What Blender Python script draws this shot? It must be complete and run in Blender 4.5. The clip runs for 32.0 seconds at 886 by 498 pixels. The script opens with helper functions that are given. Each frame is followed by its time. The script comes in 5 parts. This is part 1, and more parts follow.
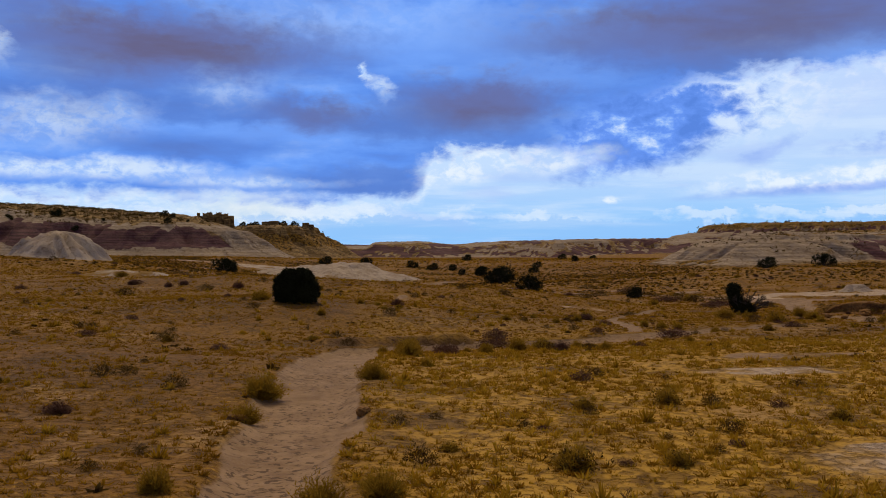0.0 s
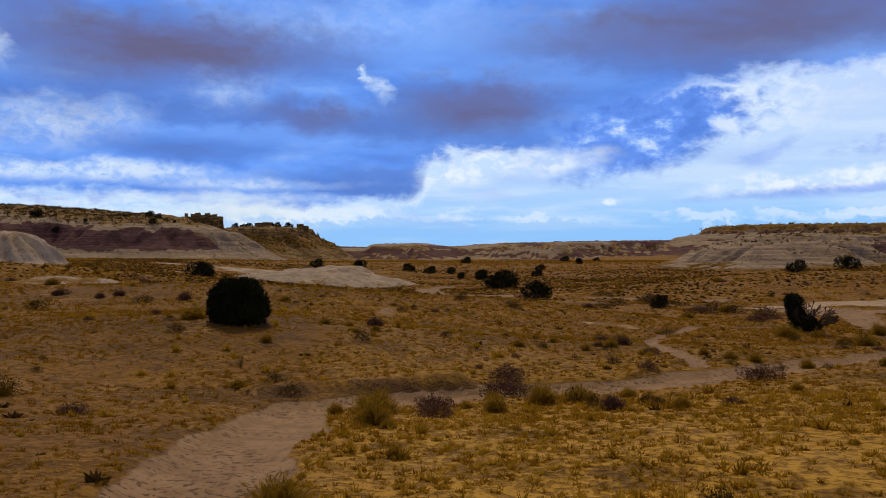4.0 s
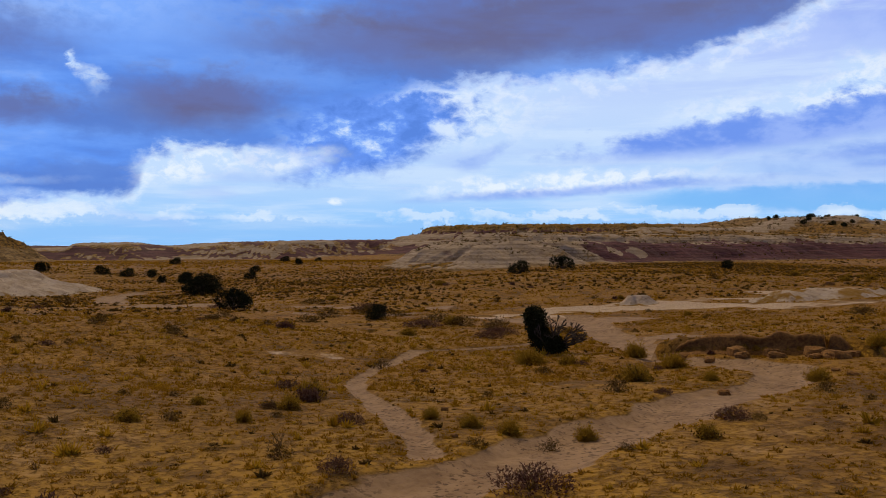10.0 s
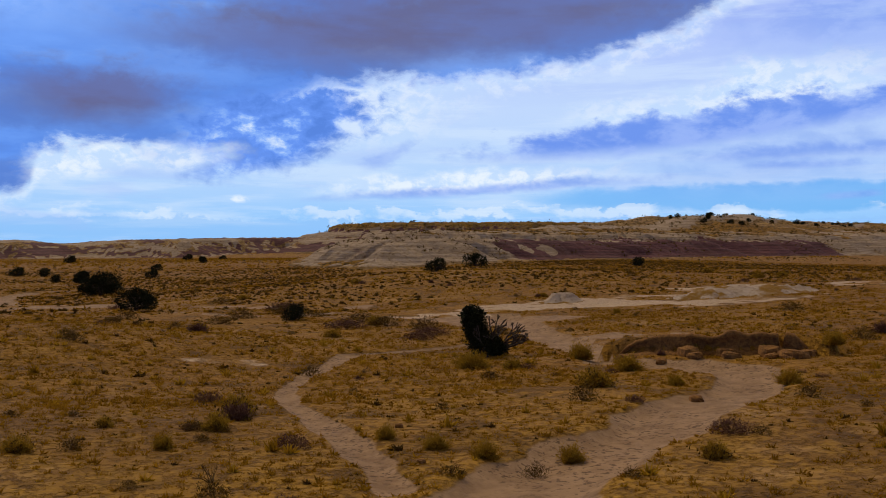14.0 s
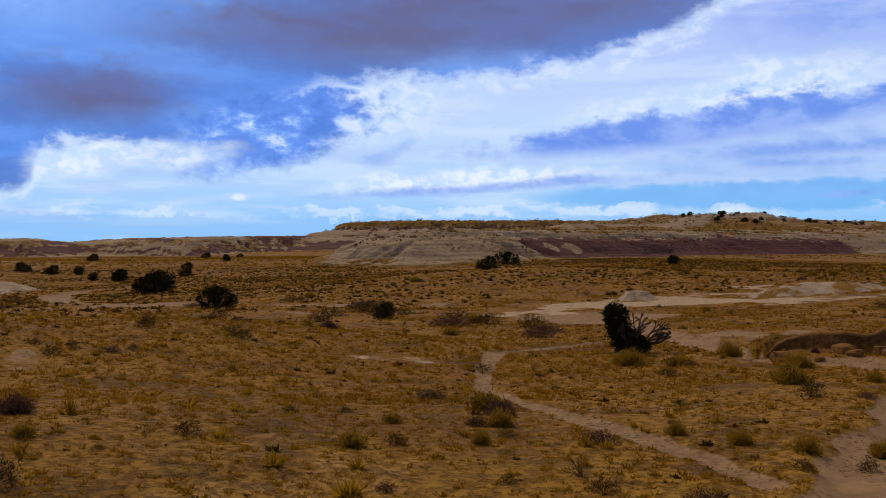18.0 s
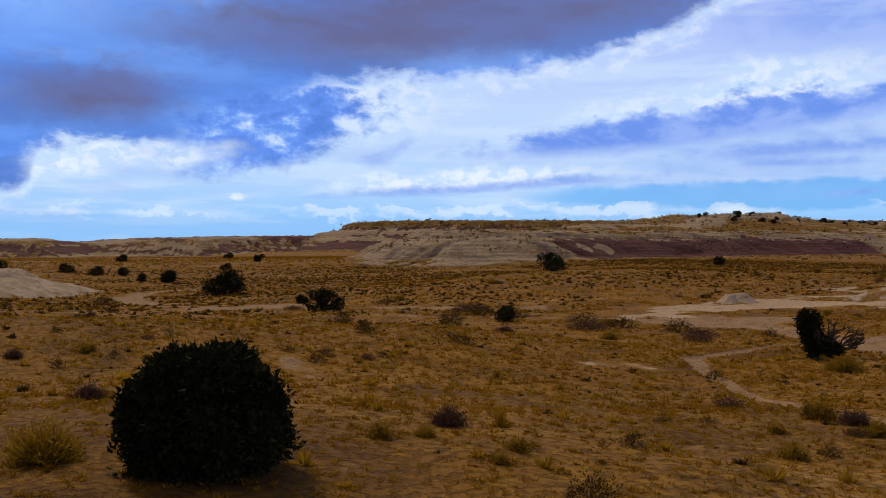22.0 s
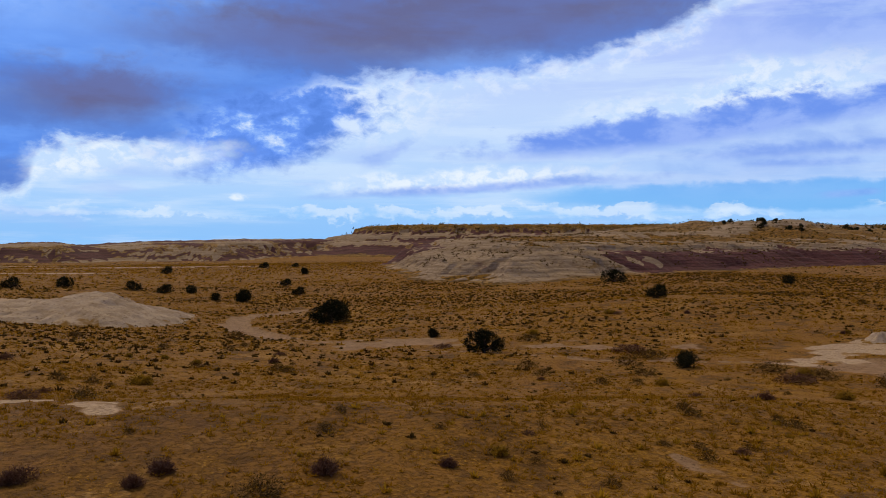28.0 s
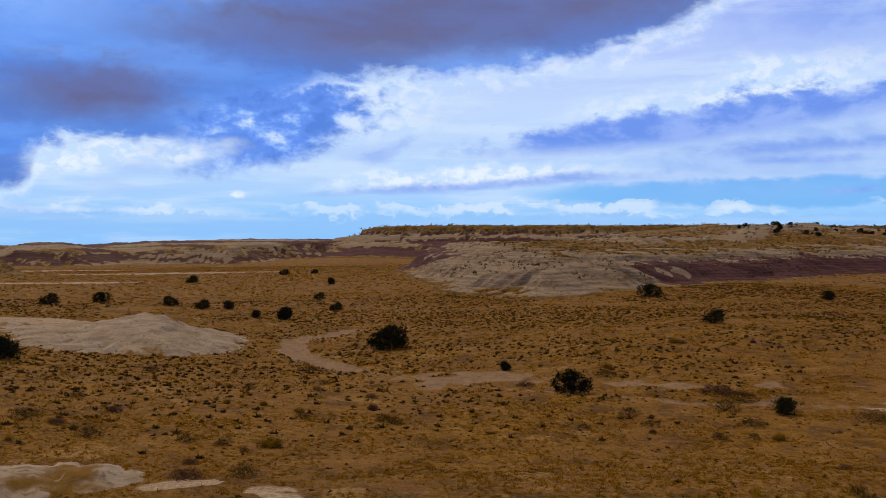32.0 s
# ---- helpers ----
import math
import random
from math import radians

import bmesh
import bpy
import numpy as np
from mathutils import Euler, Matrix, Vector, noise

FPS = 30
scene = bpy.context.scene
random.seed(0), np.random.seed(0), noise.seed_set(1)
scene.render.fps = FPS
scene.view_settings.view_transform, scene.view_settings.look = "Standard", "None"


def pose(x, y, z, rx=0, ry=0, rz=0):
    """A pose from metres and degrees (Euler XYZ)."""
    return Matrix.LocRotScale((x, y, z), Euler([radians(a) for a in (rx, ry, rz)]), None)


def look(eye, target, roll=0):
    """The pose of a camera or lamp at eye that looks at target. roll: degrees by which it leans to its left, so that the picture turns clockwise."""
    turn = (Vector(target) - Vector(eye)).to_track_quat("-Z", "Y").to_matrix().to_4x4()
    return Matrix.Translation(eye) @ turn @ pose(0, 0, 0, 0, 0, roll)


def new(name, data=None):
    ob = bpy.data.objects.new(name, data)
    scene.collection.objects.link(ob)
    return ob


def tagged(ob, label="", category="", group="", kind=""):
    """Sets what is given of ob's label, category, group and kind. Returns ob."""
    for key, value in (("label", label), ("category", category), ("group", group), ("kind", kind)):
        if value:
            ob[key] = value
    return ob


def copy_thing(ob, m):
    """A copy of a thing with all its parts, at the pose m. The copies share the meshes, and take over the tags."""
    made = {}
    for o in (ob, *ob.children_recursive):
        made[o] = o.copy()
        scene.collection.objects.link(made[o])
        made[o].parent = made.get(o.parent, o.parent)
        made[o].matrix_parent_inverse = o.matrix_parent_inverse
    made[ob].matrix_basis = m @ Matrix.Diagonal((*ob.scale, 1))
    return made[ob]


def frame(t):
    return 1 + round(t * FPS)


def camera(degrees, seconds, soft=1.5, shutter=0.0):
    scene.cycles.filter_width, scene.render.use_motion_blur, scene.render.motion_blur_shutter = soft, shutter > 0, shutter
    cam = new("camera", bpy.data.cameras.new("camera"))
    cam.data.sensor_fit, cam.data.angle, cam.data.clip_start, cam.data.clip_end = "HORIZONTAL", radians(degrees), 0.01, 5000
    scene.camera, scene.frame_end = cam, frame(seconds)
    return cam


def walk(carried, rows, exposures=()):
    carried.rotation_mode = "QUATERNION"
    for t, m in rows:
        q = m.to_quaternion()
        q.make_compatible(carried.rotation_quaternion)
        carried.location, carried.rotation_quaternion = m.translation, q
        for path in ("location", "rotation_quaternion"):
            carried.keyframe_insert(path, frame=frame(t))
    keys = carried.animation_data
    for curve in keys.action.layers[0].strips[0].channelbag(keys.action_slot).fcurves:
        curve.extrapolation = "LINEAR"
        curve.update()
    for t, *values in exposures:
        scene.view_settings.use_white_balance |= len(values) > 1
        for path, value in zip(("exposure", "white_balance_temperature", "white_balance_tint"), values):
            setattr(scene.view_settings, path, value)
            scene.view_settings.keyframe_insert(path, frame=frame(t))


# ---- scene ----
cam = camera(52.73, 32.0, soft=0.9)
# seconds, eye x y z, pitch from straight down, roll, turn to the left
PATH = [
    (0, -0.000, 0.000, 4.000, 89.736, 0.000, 0.005),
    (0.5, -0.008, 0.892, 4.019, 89.757, 0.000, -0.002),
    (1, -0.001, 1.930, 4.036, 89.761, 0.000, -0.022),
    (1.5, 0.039, 3.073, 4.038, 89.774, -0.000, -0.019),
    (2, 0.076, 4.278, 4.056, 89.781, -0.000, -0.031),
    (2.5, 0.179, 5.827, 4.031, 89.824, -0.000, -0.017),
    (4.5, 0.321, 11.206, 3.989, 89.868, -0.000, -0.057),
    (5, 0.424, 12.487, 3.989, 89.883, -0.000, -1.570),
    (5.5, 0.530, 13.779, 4.013, 89.896, -0.000, -2.397),
    (6, 0.671, 15.124, 4.022, 89.915, -0.000, -2.395),
    (6.5, 0.892, 16.439, 3.977, 89.938, -0.000, -2.395),
    (7, 1.308, 17.810, 4.003, 89.954, -0.000, -2.431),
    (7.5, 1.902, 19.023, 4.012, 89.976, -0.000, -2.453),
    (8, 2.672, 20.167, 4.113, 89.972, 0.000, -2.394),
    (8.5, 3.256, 20.989, 4.112, 89.942, -0.000, -5.902),
    (9, 3.444, 21.177, 4.103, 89.913, 0.000, -11.388),
    (9.5, 3.451, 21.187, 4.092, 89.829, -0.000, -15.970),
    (10, 3.433, 21.187, 4.079, 89.809, -0.000, -17.481),
    (10.5, 3.485, 21.371, 4.080, 89.809, -0.000, -19.166),
    (11, 3.579, 21.712, 4.058, 89.806, -0.000, -21.198),
    (11.5, 3.748, 22.143, 4.059, 89.778, -0.000, -22.889),
    (12, 3.861, 22.601, 4.043, 89.754, -0.000, -23.894),
    (12.5, 3.811, 23.139, 4.024, 89.732, -0.000, -23.547),
    (13, 3.698, 23.575, 4.052, 89.717, -0.000, -23.520),
    (13.5, 3.631, 23.785, 4.011, 89.717, -0.000, -23.542),
    (14, 3.360, 23.996, 3.959, 89.690, -0.000, -23.489),
    (14.5, 2.955, 24.267, 3.965, 89.650, -0.000, -23.414),
    (16.5, 0.443, 24.990, 3.955, 89.601, -0.000, -23.452),
    (17, -0.213, 25.268, 3.959, 89.600, -0.000, -23.473),
    (17.5, -0.855, 25.604, 3.946, 89.606, -0.000, -23.455),
    (18, -1.558, 25.895, 3.958, 89.582, -0.000, -23.471),
    (18.5, -2.316, 26.204, 3.940, 89.599, -0.000, -23.512),
    (19, -3.065, 26.492, 3.949, 89.594, -0.000, -23.503),
    (19.5, -3.858, 26.831, 3.937, 89.597, -0.000, -23.514),
    (20, -4.683, 27.229, 3.938, 89.587, -0.000, -23.503),
    (20.5, -5.575, 27.594, 3.944, 89.580, 0.000, -23.542),
    (21, -6.471, 27.981, 3.959, 89.590, 0.000, -23.576),
    (21.5, -7.324, 28.343, 4.071, 89.582, 0.000, -23.564),
    (22, -8.185, 28.703, 4.185, 89.554, 0.000, -23.551),
    (22.5, -9.054, 29.119, 4.285, 89.535, 0.000, -23.614),
    (23, -9.896, 29.612, 4.348, 89.559, 0.000, -23.651),
    (23.5, -10.715, 30.049, 4.447, 89.576, 0.000, -23.650),
    (24, -11.564, 30.297, 4.639, 89.555, 0.000, -23.632),
    (24.5, -12.403, 30.519, 4.912, 89.563, 0.000, -23.603),
    (25, -13.240, 30.882, 5.204, 89.555, 0.000, -23.593),
    (25.5, -14.073, 31.278, 5.451, 89.568, 0.000, -23.609),
    (27.5, -17.370, 32.370, 6.586, 89.573, 0.000, -23.581),
    (28, -18.101, 32.705, 6.912, 89.582, 0.000, -23.574),
    (28.5, -18.791, 33.074, 7.239, 89.581, 0.000, -23.565),
    (29, -19.493, 33.452, 7.537, 89.566, 0.000, -23.557),
    (29.5, -20.228, 33.635, 7.879, 89.554, 0.000, -23.561),
    (30, -20.869, 33.997, 8.205, 89.541, 0.000, -23.539),
    (30.5, -21.535, 34.225, 8.565, 89.510, 0.000, -23.529),
    (31, -22.171, 34.508, 8.955, 89.486, 0.000, -23.527),
    (31.5, -22.777, 34.828, 9.358, 89.496, 0.000, -23.497),
    (32, -23.319, 35.188, 9.797, 89.403, 0.000, -23.503),
]
walk(cam, [(t, pose(x, y, z, rx, ry, rz)) for t, x, y, z, rx, ry, rz in PATH])


# ---- light ----
SUN_AZ, SUN_EL = -14.0, 47.0        # degrees to the right of +y, above the horizon
sun_data = bpy.data.lights.new("sun", "SUN")
sun_data.energy, sun_data.angle, sun_data.color = 2.4, radians(10), (1.0, 0.83, 0.56)
sun = new("sun", sun_data)
sun.matrix_world = look((0, 0, 50), (-50 * math.sin(radians(SUN_AZ)), -50 * math.cos(radians(SUN_AZ)), 50 - 50 * math.tan(radians(SUN_EL))))
scene.view_settings.exposure = 0.0


class Nodes:
    """Short hand for building a node tree."""

    def __init__(self, tree):
        self.tree = tree

    def add(self, kind, **sets):
        n = self.tree.nodes.new(kind)
        for key, value in sets.items():
            setattr(n, key, value)
        return n

    def put(self, socket, value):
        if isinstance(value, bpy.types.NodeSocket):
            self.tree.links.new(value, socket)
        elif value is not None:
            socket.default_value = value

    def math(self, op, a, b=None, c=None, clamp=False):
        n = self.add("ShaderNodeMath", operation=op, use_clamp=clamp)
        for s, v in zip(n.inputs, (a, b, c)):
            self.put(s, v)
        return n.outputs[0]

    def mix(self, f, a, b, blend="MIX"):
        n = self.add("ShaderNodeMix", data_type="RGBA", blend_type=blend)
        self.put(n.inputs[0], f), self.put(n.inputs[6], rgb(a)), self.put(n.inputs[7], rgb(b))
        return n.outputs[2]

    def noise(self, vec, scale, detail=4, rough=0.55, dist=0.0):
        n = self.add("ShaderNodeTexNoise")
        self.put(n.inputs["Vector"], vec)
        n.inputs["Scale"].default_value, n.inputs["Detail"].default_value = scale, detail
        n.inputs["Roughness"].default_value, n.inputs["Distortion"].default_value = rough, dist
        return n.outputs[0]

    def ramp(self, f, stops, ease="LINEAR"):
        n = self.add("ShaderNodeValToRGB")
        n.color_ramp.interpolation = ease
        e = n.color_ramp.elements
        while len(e) < len(stops):
            e.new(0.5)
        for k, (p, col) in enumerate(stops):
            e[k].position, e[k].color = p, rgb(col)
        self.put(n.inputs[0], f)
        return n.outputs[0]

    def span(self, v, a, b, c=0.0, d=1.0):
        n = self.add("ShaderNodeMapRange", interpolation_type="SMOOTHSTEP")
        for s, x in zip(n.inputs, (v, a, b, c, d)):
            self.put(s, x)
        return n.outputs[0]


def rgb(v):
    return (*v, 1.0) if isinstance(v, tuple) and len(v) == 3 else ((v, v, v, 1.0) if isinstance(v, float) else v)


# The lower edge of the cloud deck: azimuth and elevation in degrees.
DECK = [(-40, 3.0), (-27, 3.1), (-19, 3.0), (-14, 2.6), (-9, 2.4), (-3, 2.8), (-1.4, 3.5), (-0.6, 5.6), (4, 6.0), (8, 6.3), (10.5, 7.6), (15.5, 9.9), (19, 10.4),
        (26, 10.3), (30, 10.9), (33.5, 11.7), (38.6, 13.0), (41.5, 15.0), (46, 18.0), (60, 22.0)]
# Patches in the sky, by azimuth and elevation in degrees: centre, half widths, slope, opacity, softness.
DEEP = [(-16.0, 8.4, 11.0, 1.0, 0.00, 0.55, 0.7), (-4.0, 4.0, 6.5, 1.0, 0.00, 0.60, 0.6), (-2.0, 7.5, 6.0, 0.8, 0.00, 0.65, 0.7), (17.5, 11.0, 6.0, 0.7, 0.05, 0.60, 0.6), (-16.0, 6.1, 7.0, 0.6, 0.00, 0.40, 0.7),
        (30.0, 12.3, 9.0, 1.0, 0.12, 0.35, 0.6), (3.0, 8.3, 6.0, 2.4, 0.00, 0.50, 0.8), (-23.0, 9.6, 5.0, 0.9, 0.00, 0.45, 0.7), (6.0, 11.5, 10.0, 2.6, 0.00, 0.20, 0.8)]
MAUVE = [(-17.5, 12.1, 9.5, 1.9, 0.00, 0.95, 0.75), (2.4, 9.1, 4.4, 1.35, 0.02, 0.85, 0.8), (-8.2, 8.2, 3.0, 0.9, 0.00, 0.60, 0.8), (25.0, 14.3, 17.0, 2.5, 0.05, 0.85, 0.6), (13.5, 12.6, 8.0, 1.2, -0.04, 0.45, 0.8), (-26.0, 14.5, 5.0, 1.2, 0.00, 0.45, 0.8)]
GAPS = [(-13.4, 9.5, 1.8, 0.9, 0.00, 0.30, 0.9), (-23.5, 7.4, 4.0, 1.3, 0.05, 0.55, 0.8), (-26.6, 11.3, 0.7, 0.8, 0.00, 0.5, 0.7), (-4.9, 11.0, 0.30, 0.50, -0.3, 0.95, 0.7), (-4.1, 10.1, 0.6, 0.6, -0.9, 0.60, 0.8),
        (-19.5, 4.6, 6.5, 0.55, 0.00, 0.65, 0.7), (-12.5, 3.9, 5.0, 0.30, 0.00, 0.60, 0.7), (-23.5, 4.5, 5.5, 0.5, 0.02, 0.75, 0.8), (-14.0, 3.1, 6.0, 0.35, 0.0, 0.6, 0.8), (-6.0, 14.4, 7.0, 1.3, 0.00, 0.16, 0.9)]
BRIGHT = [(-1.0, 13.2, 6.0, 1.5, 0.0, 0.7, 0.9), (6.0, 10.6, 4.0, 0.8, 0.0, 0.5, 0.8), (25.0, 11.4, 4.0, 0.55, 0.03, 0.8, 0.7), (-6.0, 13.9, 8.0, 1.4, 0.0, 0.6, 0.9), (-11.0, 7.0, 5.0, 0.5, 0.0, 0.5, 0.8), (8.0, 13.5, 5.0, 0.9, 0.0, 0.5, 0.9)]
WHITE = [(1.2, 4.9, 2.6, 1.0, 0.20, 0.85, 0.6), (6.6, 5.3, 3.4, 0.7, 0.05, 0.80, 0.7), (45.0, 9.7, 5.0, 1.5, 0.12, 0.75, 0.6), (38.0, 8.6, 5.0, 0.8, 0.12, 0.60, 0.7), (25.0, 4.0, 8.8, 0.66, 0.06, 0.95, 0.5), (20.0, 8.0, 4.0, 1.4, 0.1, 0.55, 0.8), (10.8, 2.85, 0.55, 0.22, 0.0, 0.9, 0.5)]
SHADE = [(26.0, 3.5, 7.6, 0.30, 0.06, 0.75, 0.7), (40.5, 7.35, 13.5, 1.05, 0.115, 1.0, 0.40), (45.0, 5.6, 10.0, 2.0, 0.05, 0.48, 0.9), (49.5, 13.2, 6.0, 2.2, 0.00, 0.60, 0.9), (44.0, 5.5, 3.6, 0.36, 0.04, 0.60, 0.7), (50.5, 5.6, 3.0, 0.32, 0.04, 0.50, 0.7), (46.0, 4.75, 2.8, 0.22, 0.0, 0.5, 0.7), (19.9, 5.6, 1.1, 0.5, 0.5, 0.45, 0.7), (48.0, 2.9, 1.6, 0.2, 0.05, 0.5, 0.6)]


def patch_group():
    """A soft, ragged patch: an ellipse in azimuth and elevation whose rim is eaten by noise."""
    tree = bpy.data.node_groups.new("cloud_patch", "ShaderNodeTree")
    n = Nodes(tree)
    for key in ("az", "el", "swirl", "fine", "a0", "e0", "ra", "re", "slope", "weight", "outer", "inner", "ragged"):
        tree.interface.new_socket(key, in_out="INPUT", socket_type="NodeSocketFloat")
    tree.interface.new_socket("mask", in_out="OUTPUT", socket_type="NodeSocketFloat")
    i = n.add("NodeGroupInput").outputs
    da = n.math("SUBTRACT", i["az"], i["a0"])
    u = n.math("DIVIDE", da, i["ra"])
    v = n.math("DIVIDE", n.math("SUBTRACT", n.math("SUBTRACT", i["el"], i["e0"]), n.math("MULTIPLY", da, i["slope"])), i["re"])
    r = n.math("SQRT", n.math("ADD", n.math("MULTIPLY", u, u), n.math("MULTIPLY", v, v)))
    eaten = n.math("ADD", n.math("SUBTRACT", i["swirl"], 0.5), n.math("MULTIPLY", n.math("SUBTRACT", i["fine"], 0.5), 0.8))
    r = n.math("ADD", r, n.math("MULTIPLY", eaten, i["ragged"]))
    mask = n.math("MULTIPLY", n.span(r, i["outer"], i["inner"]), i["weight"])
    n.put(n.add("NodeGroupOutput").inputs[0], mask)
    return tree


def build_world():
    world = bpy.data.worlds.new("sky")
    scene.world = world
    world.use_nodes = True
    t = world.node_tree
    t.nodes.clear()
    n = Nodes(t)
    way = n.add("ShaderNodeTexCoord").outputs["Generated"]
    xyz = n.add("ShaderNodeSeparateXYZ")
    n.put(xyz.inputs[0], way)
    x, y, z = xyz.outputs
    az = n.math("MULTIPLY", n.math("ARCTAN2", x, y), 57.29578)
    el = n.math("MULTIPLY", n.math("ARCSINE", z), 57.29578)

    def sheet(sx, sy, w):
        c = n.add("ShaderNodeCombineXYZ")
        n.put(c.inputs[0], n.math("MULTIPLY", az, sx)), n.put(c.inputs[1], n.math("MULTIPLY", el, sy)), n.put(c.inputs[2], w)
        return c.outputs[0]

    def off(v, amount):
        return n.math("MULTIPLY", n.math("SUBTRACT", v, 0.5), amount)

    billow = n.noise(sheet(1.0, 1.7, 0.0), 0.20, 8, 0.56, 0.25)
    swirl = n.noise(sheet(1.0, 1.9, 21.0), 0.34, 8, 0.58, 0.2)
    fine = n.noise(sheet(1.0, 1.5, 7.0), 0.95, 8, 0.60, 0.3)
    belly = n.noise(sheet(0.45, 2.0, 33.0), 0.28, 6, 0.52)
    streak = n.noise(sheet(0.30, 3.2, 4.0), 0.28, 6, 0.58)
    az2 = n.math("ADD", az, n.math("ADD", off(billow, 5.0), off(fine, 1.6)))
    el2 = n.math("ADD", el, n.math("ADD", off(swirl, 2.6), off(fine, 0.9)))

    kind = patch_group()

    def patch(a0, e0, ra, re_, slope, weight, soft, ragged=0.9):
        g = n.add("ShaderNodeGroup", node_tree=kind)
        for key, v in zip(("az", "el", "swirl", "fine", "a0", "e0", "ra", "re", "slope", "weight", "outer", "inner", "ragged"),
                          (az2, el2 if re_ > 0.7 else n.math("ADD", el, off(swirl, 2.8 * re_)), swirl, fine, a0, e0, ra, re_, slope, weight, 1.0 + soft, 1.0 - soft, ragged)):
            n.put(g.inputs[key], v)
        return g.outputs[0]

    def layer(col, paint, rows, ragged=0.9):
        for row in rows:
            col = n.mix(patch(*row, ragged), col, paint)
        return col

    # Pale high veil, bluer towards the horizon.
    col = n.ramp(n.math("DIVIDE", n.math("ADD", el, off(streak, 2.0)), 16.0),
                 [(0.0, (0.27, 0.56, 0.98)), (0.10, (0.32, 0.60, 0.99)), (0.20, (0.42, 0.65, 0.99)), (0.34, (0.50, 0.69, 0.99)), (0.52, (0.53, 0.69, 0.99)), (0.75, (0.44, 0.57, 0.98)), (1.0, (0.35, 0.45, 0.92))])
    col = n.mix(n.span(streak, 0.44, 0.64, 0.0, 0.5), col, (0.66, 0.81, 1.0))
    col = n.mix(n.span(belly, 0.54, 0.70, 0.0, 0.40), col, (0.40, 0.55, 0.96))
    sky = n.add("ShaderNodeTexSky", sky_type="NISHITA", sun_disc=False, sun_elevation=radians(SUN_EL), sun_rotation=radians(SUN_AZ))
    clear = n.mix(0.88, n.mix(1.0, sky.outputs[0], (0.10, 0.10, 0.10), "MULTIPLY"), (0.13, 0.47, 0.99))
    far = n.math("DIVIDE", n.math("SUBTRACT", az, 45.0), 15.0)
    strip = n.math("ADD", n.math("MULTIPLY", far, far), n.math("POWER", n.math("DIVIDE", n.math("SUBTRACT", n.math("ADD", el, off(swirl, 1.3)), 2.85), 0.80), 2.0))
    col = n.mix(n.span(strip, 1.5, 0.6, 0.0, 0.9), col, clear)
    # White and shaded heaps in the open part.
    white = n.mix(n.span(fine, 0.40, 0.62), (0.56, 0.74, 1.0), (0.82, 0.91, 1.0))
    lilac = n.mix(n.span(swirl, 0.38, 0.62), (0.16, 0.31, 0.86), (0.31, 0.46, 0.94))
    col = layer(col, white, WHITE[2:6])
    col = layer(col, lilac, SHADE)
    # The dark deck, ragged at its lower edge.
    edge = n.ramp(n.math("DIVIDE", n.math("ADD", az, 40.0), 100.0), [((a + 40) / 100, e / 24) for a, e in DECK])
    over = n.math("SUBTRACT", n.math("ADD", el, n.math("ADD", off(swirl, 2.6), n.math("ADD", off(fine, 1.4), off(billow, 1.2)))), n.math("MULTIPLY", edge, 24.0))
    deck = n.ramp(n.math("ADD", n.math("MULTIPLY", belly, 0.7), n.math("MULTIPLY", swirl, 0.3)),
                  [(0.30, (0.27, 0.47, 0.99)), (0.42, (0.155, 0.36, 0.96)), (0.52, (0.115, 0.29, 0.86)), (0.66, (0.105, 0.225, 0.66))])
    deck = n.mix(n.span(over, 0.2, 2.6, 0.45, 0.0), deck, (0.125, 0.30, 0.86))
    deck = layer(deck, (0.100, 0.195, 0.56), DEEP, 0.5)
    deck = layer(deck, (0.20, 0.41, 0.99), BRIGHT, 0.6)
    deck = layer(deck, n.mix(n.span(belly, 0.36, 0.62), (0.135, 0.115, 0.205), (0.14, 0.16, 0.36)), MAUVE, 0.45)
    deck = layer(deck, n.mix(n.span(fine, 0.36, 0.62), (0.34, 0.54, 0.98), (0.74, 0.87, 1.0)), GAPS, 1.0)
    col = n.mix(n.span(over, 1.1, 0.1, 0.0, 0.55), col, n.mix(n.span(over, -1.6, -0.2), col, white))
    col = n.mix(n.span(over, -0.35, 0.75), col, deck)
    # A broken heap that hangs from the deck.
    heap = patch(12.6, 7.2, 5.8, 2.5, 0.24, 1.0, 0.35, 1.2)
    lumps = n.ramp(n.math("ADD", n.math("MULTIPLY", swirl, 0.62), n.math("MULTIPLY", fine, 0.38)),
                   [(0.40, (0.10, 0.24, 0.74)), (0.51, (0.14, 0.31, 0.90)), (0.57, (0.26, 0.46, 0.97)), (0.66, (0.74, 0.86, 1.0))])
    col = n.mix(heap, col, lumps)
    col = n.mix(patch(6.0, 5.3, 1.6, 0.5, 0.0, 0.8, 0.6, 1.0), col, (0.17, 0.34, 0.90))
    col = layer(col, white, WHITE[:2] + WHITE[6:], 1.3)
    # Low heaps in the haze above the horizon, with a few white heads, and a creamy glow beside the mesa.
    col = n.mix(patch(-12.3, 1.7, 3.6, 1.2, 0.0, 0.45, 0.8, 0.5), col, (0.86, 0.88, 0.82))
    low = n.math("ADD", el, n.math("ADD", off(swirl, 1.8), off(fine, 1.6)))
    col = n.mix(n.math("MULTIPLY", n.span(low, 1.75, 1.45, 0.0, 0.5), n.span(el, -0.2, 0.8)), col, (0.28, 0.54, 0.95))
    heads = n.math("MULTIPLY", n.math("MULTIPLY", n.span(low, 2.35, 2.15), n.span(low, 1.45, 1.75)), n.span(billow, 0.46, 0.56))
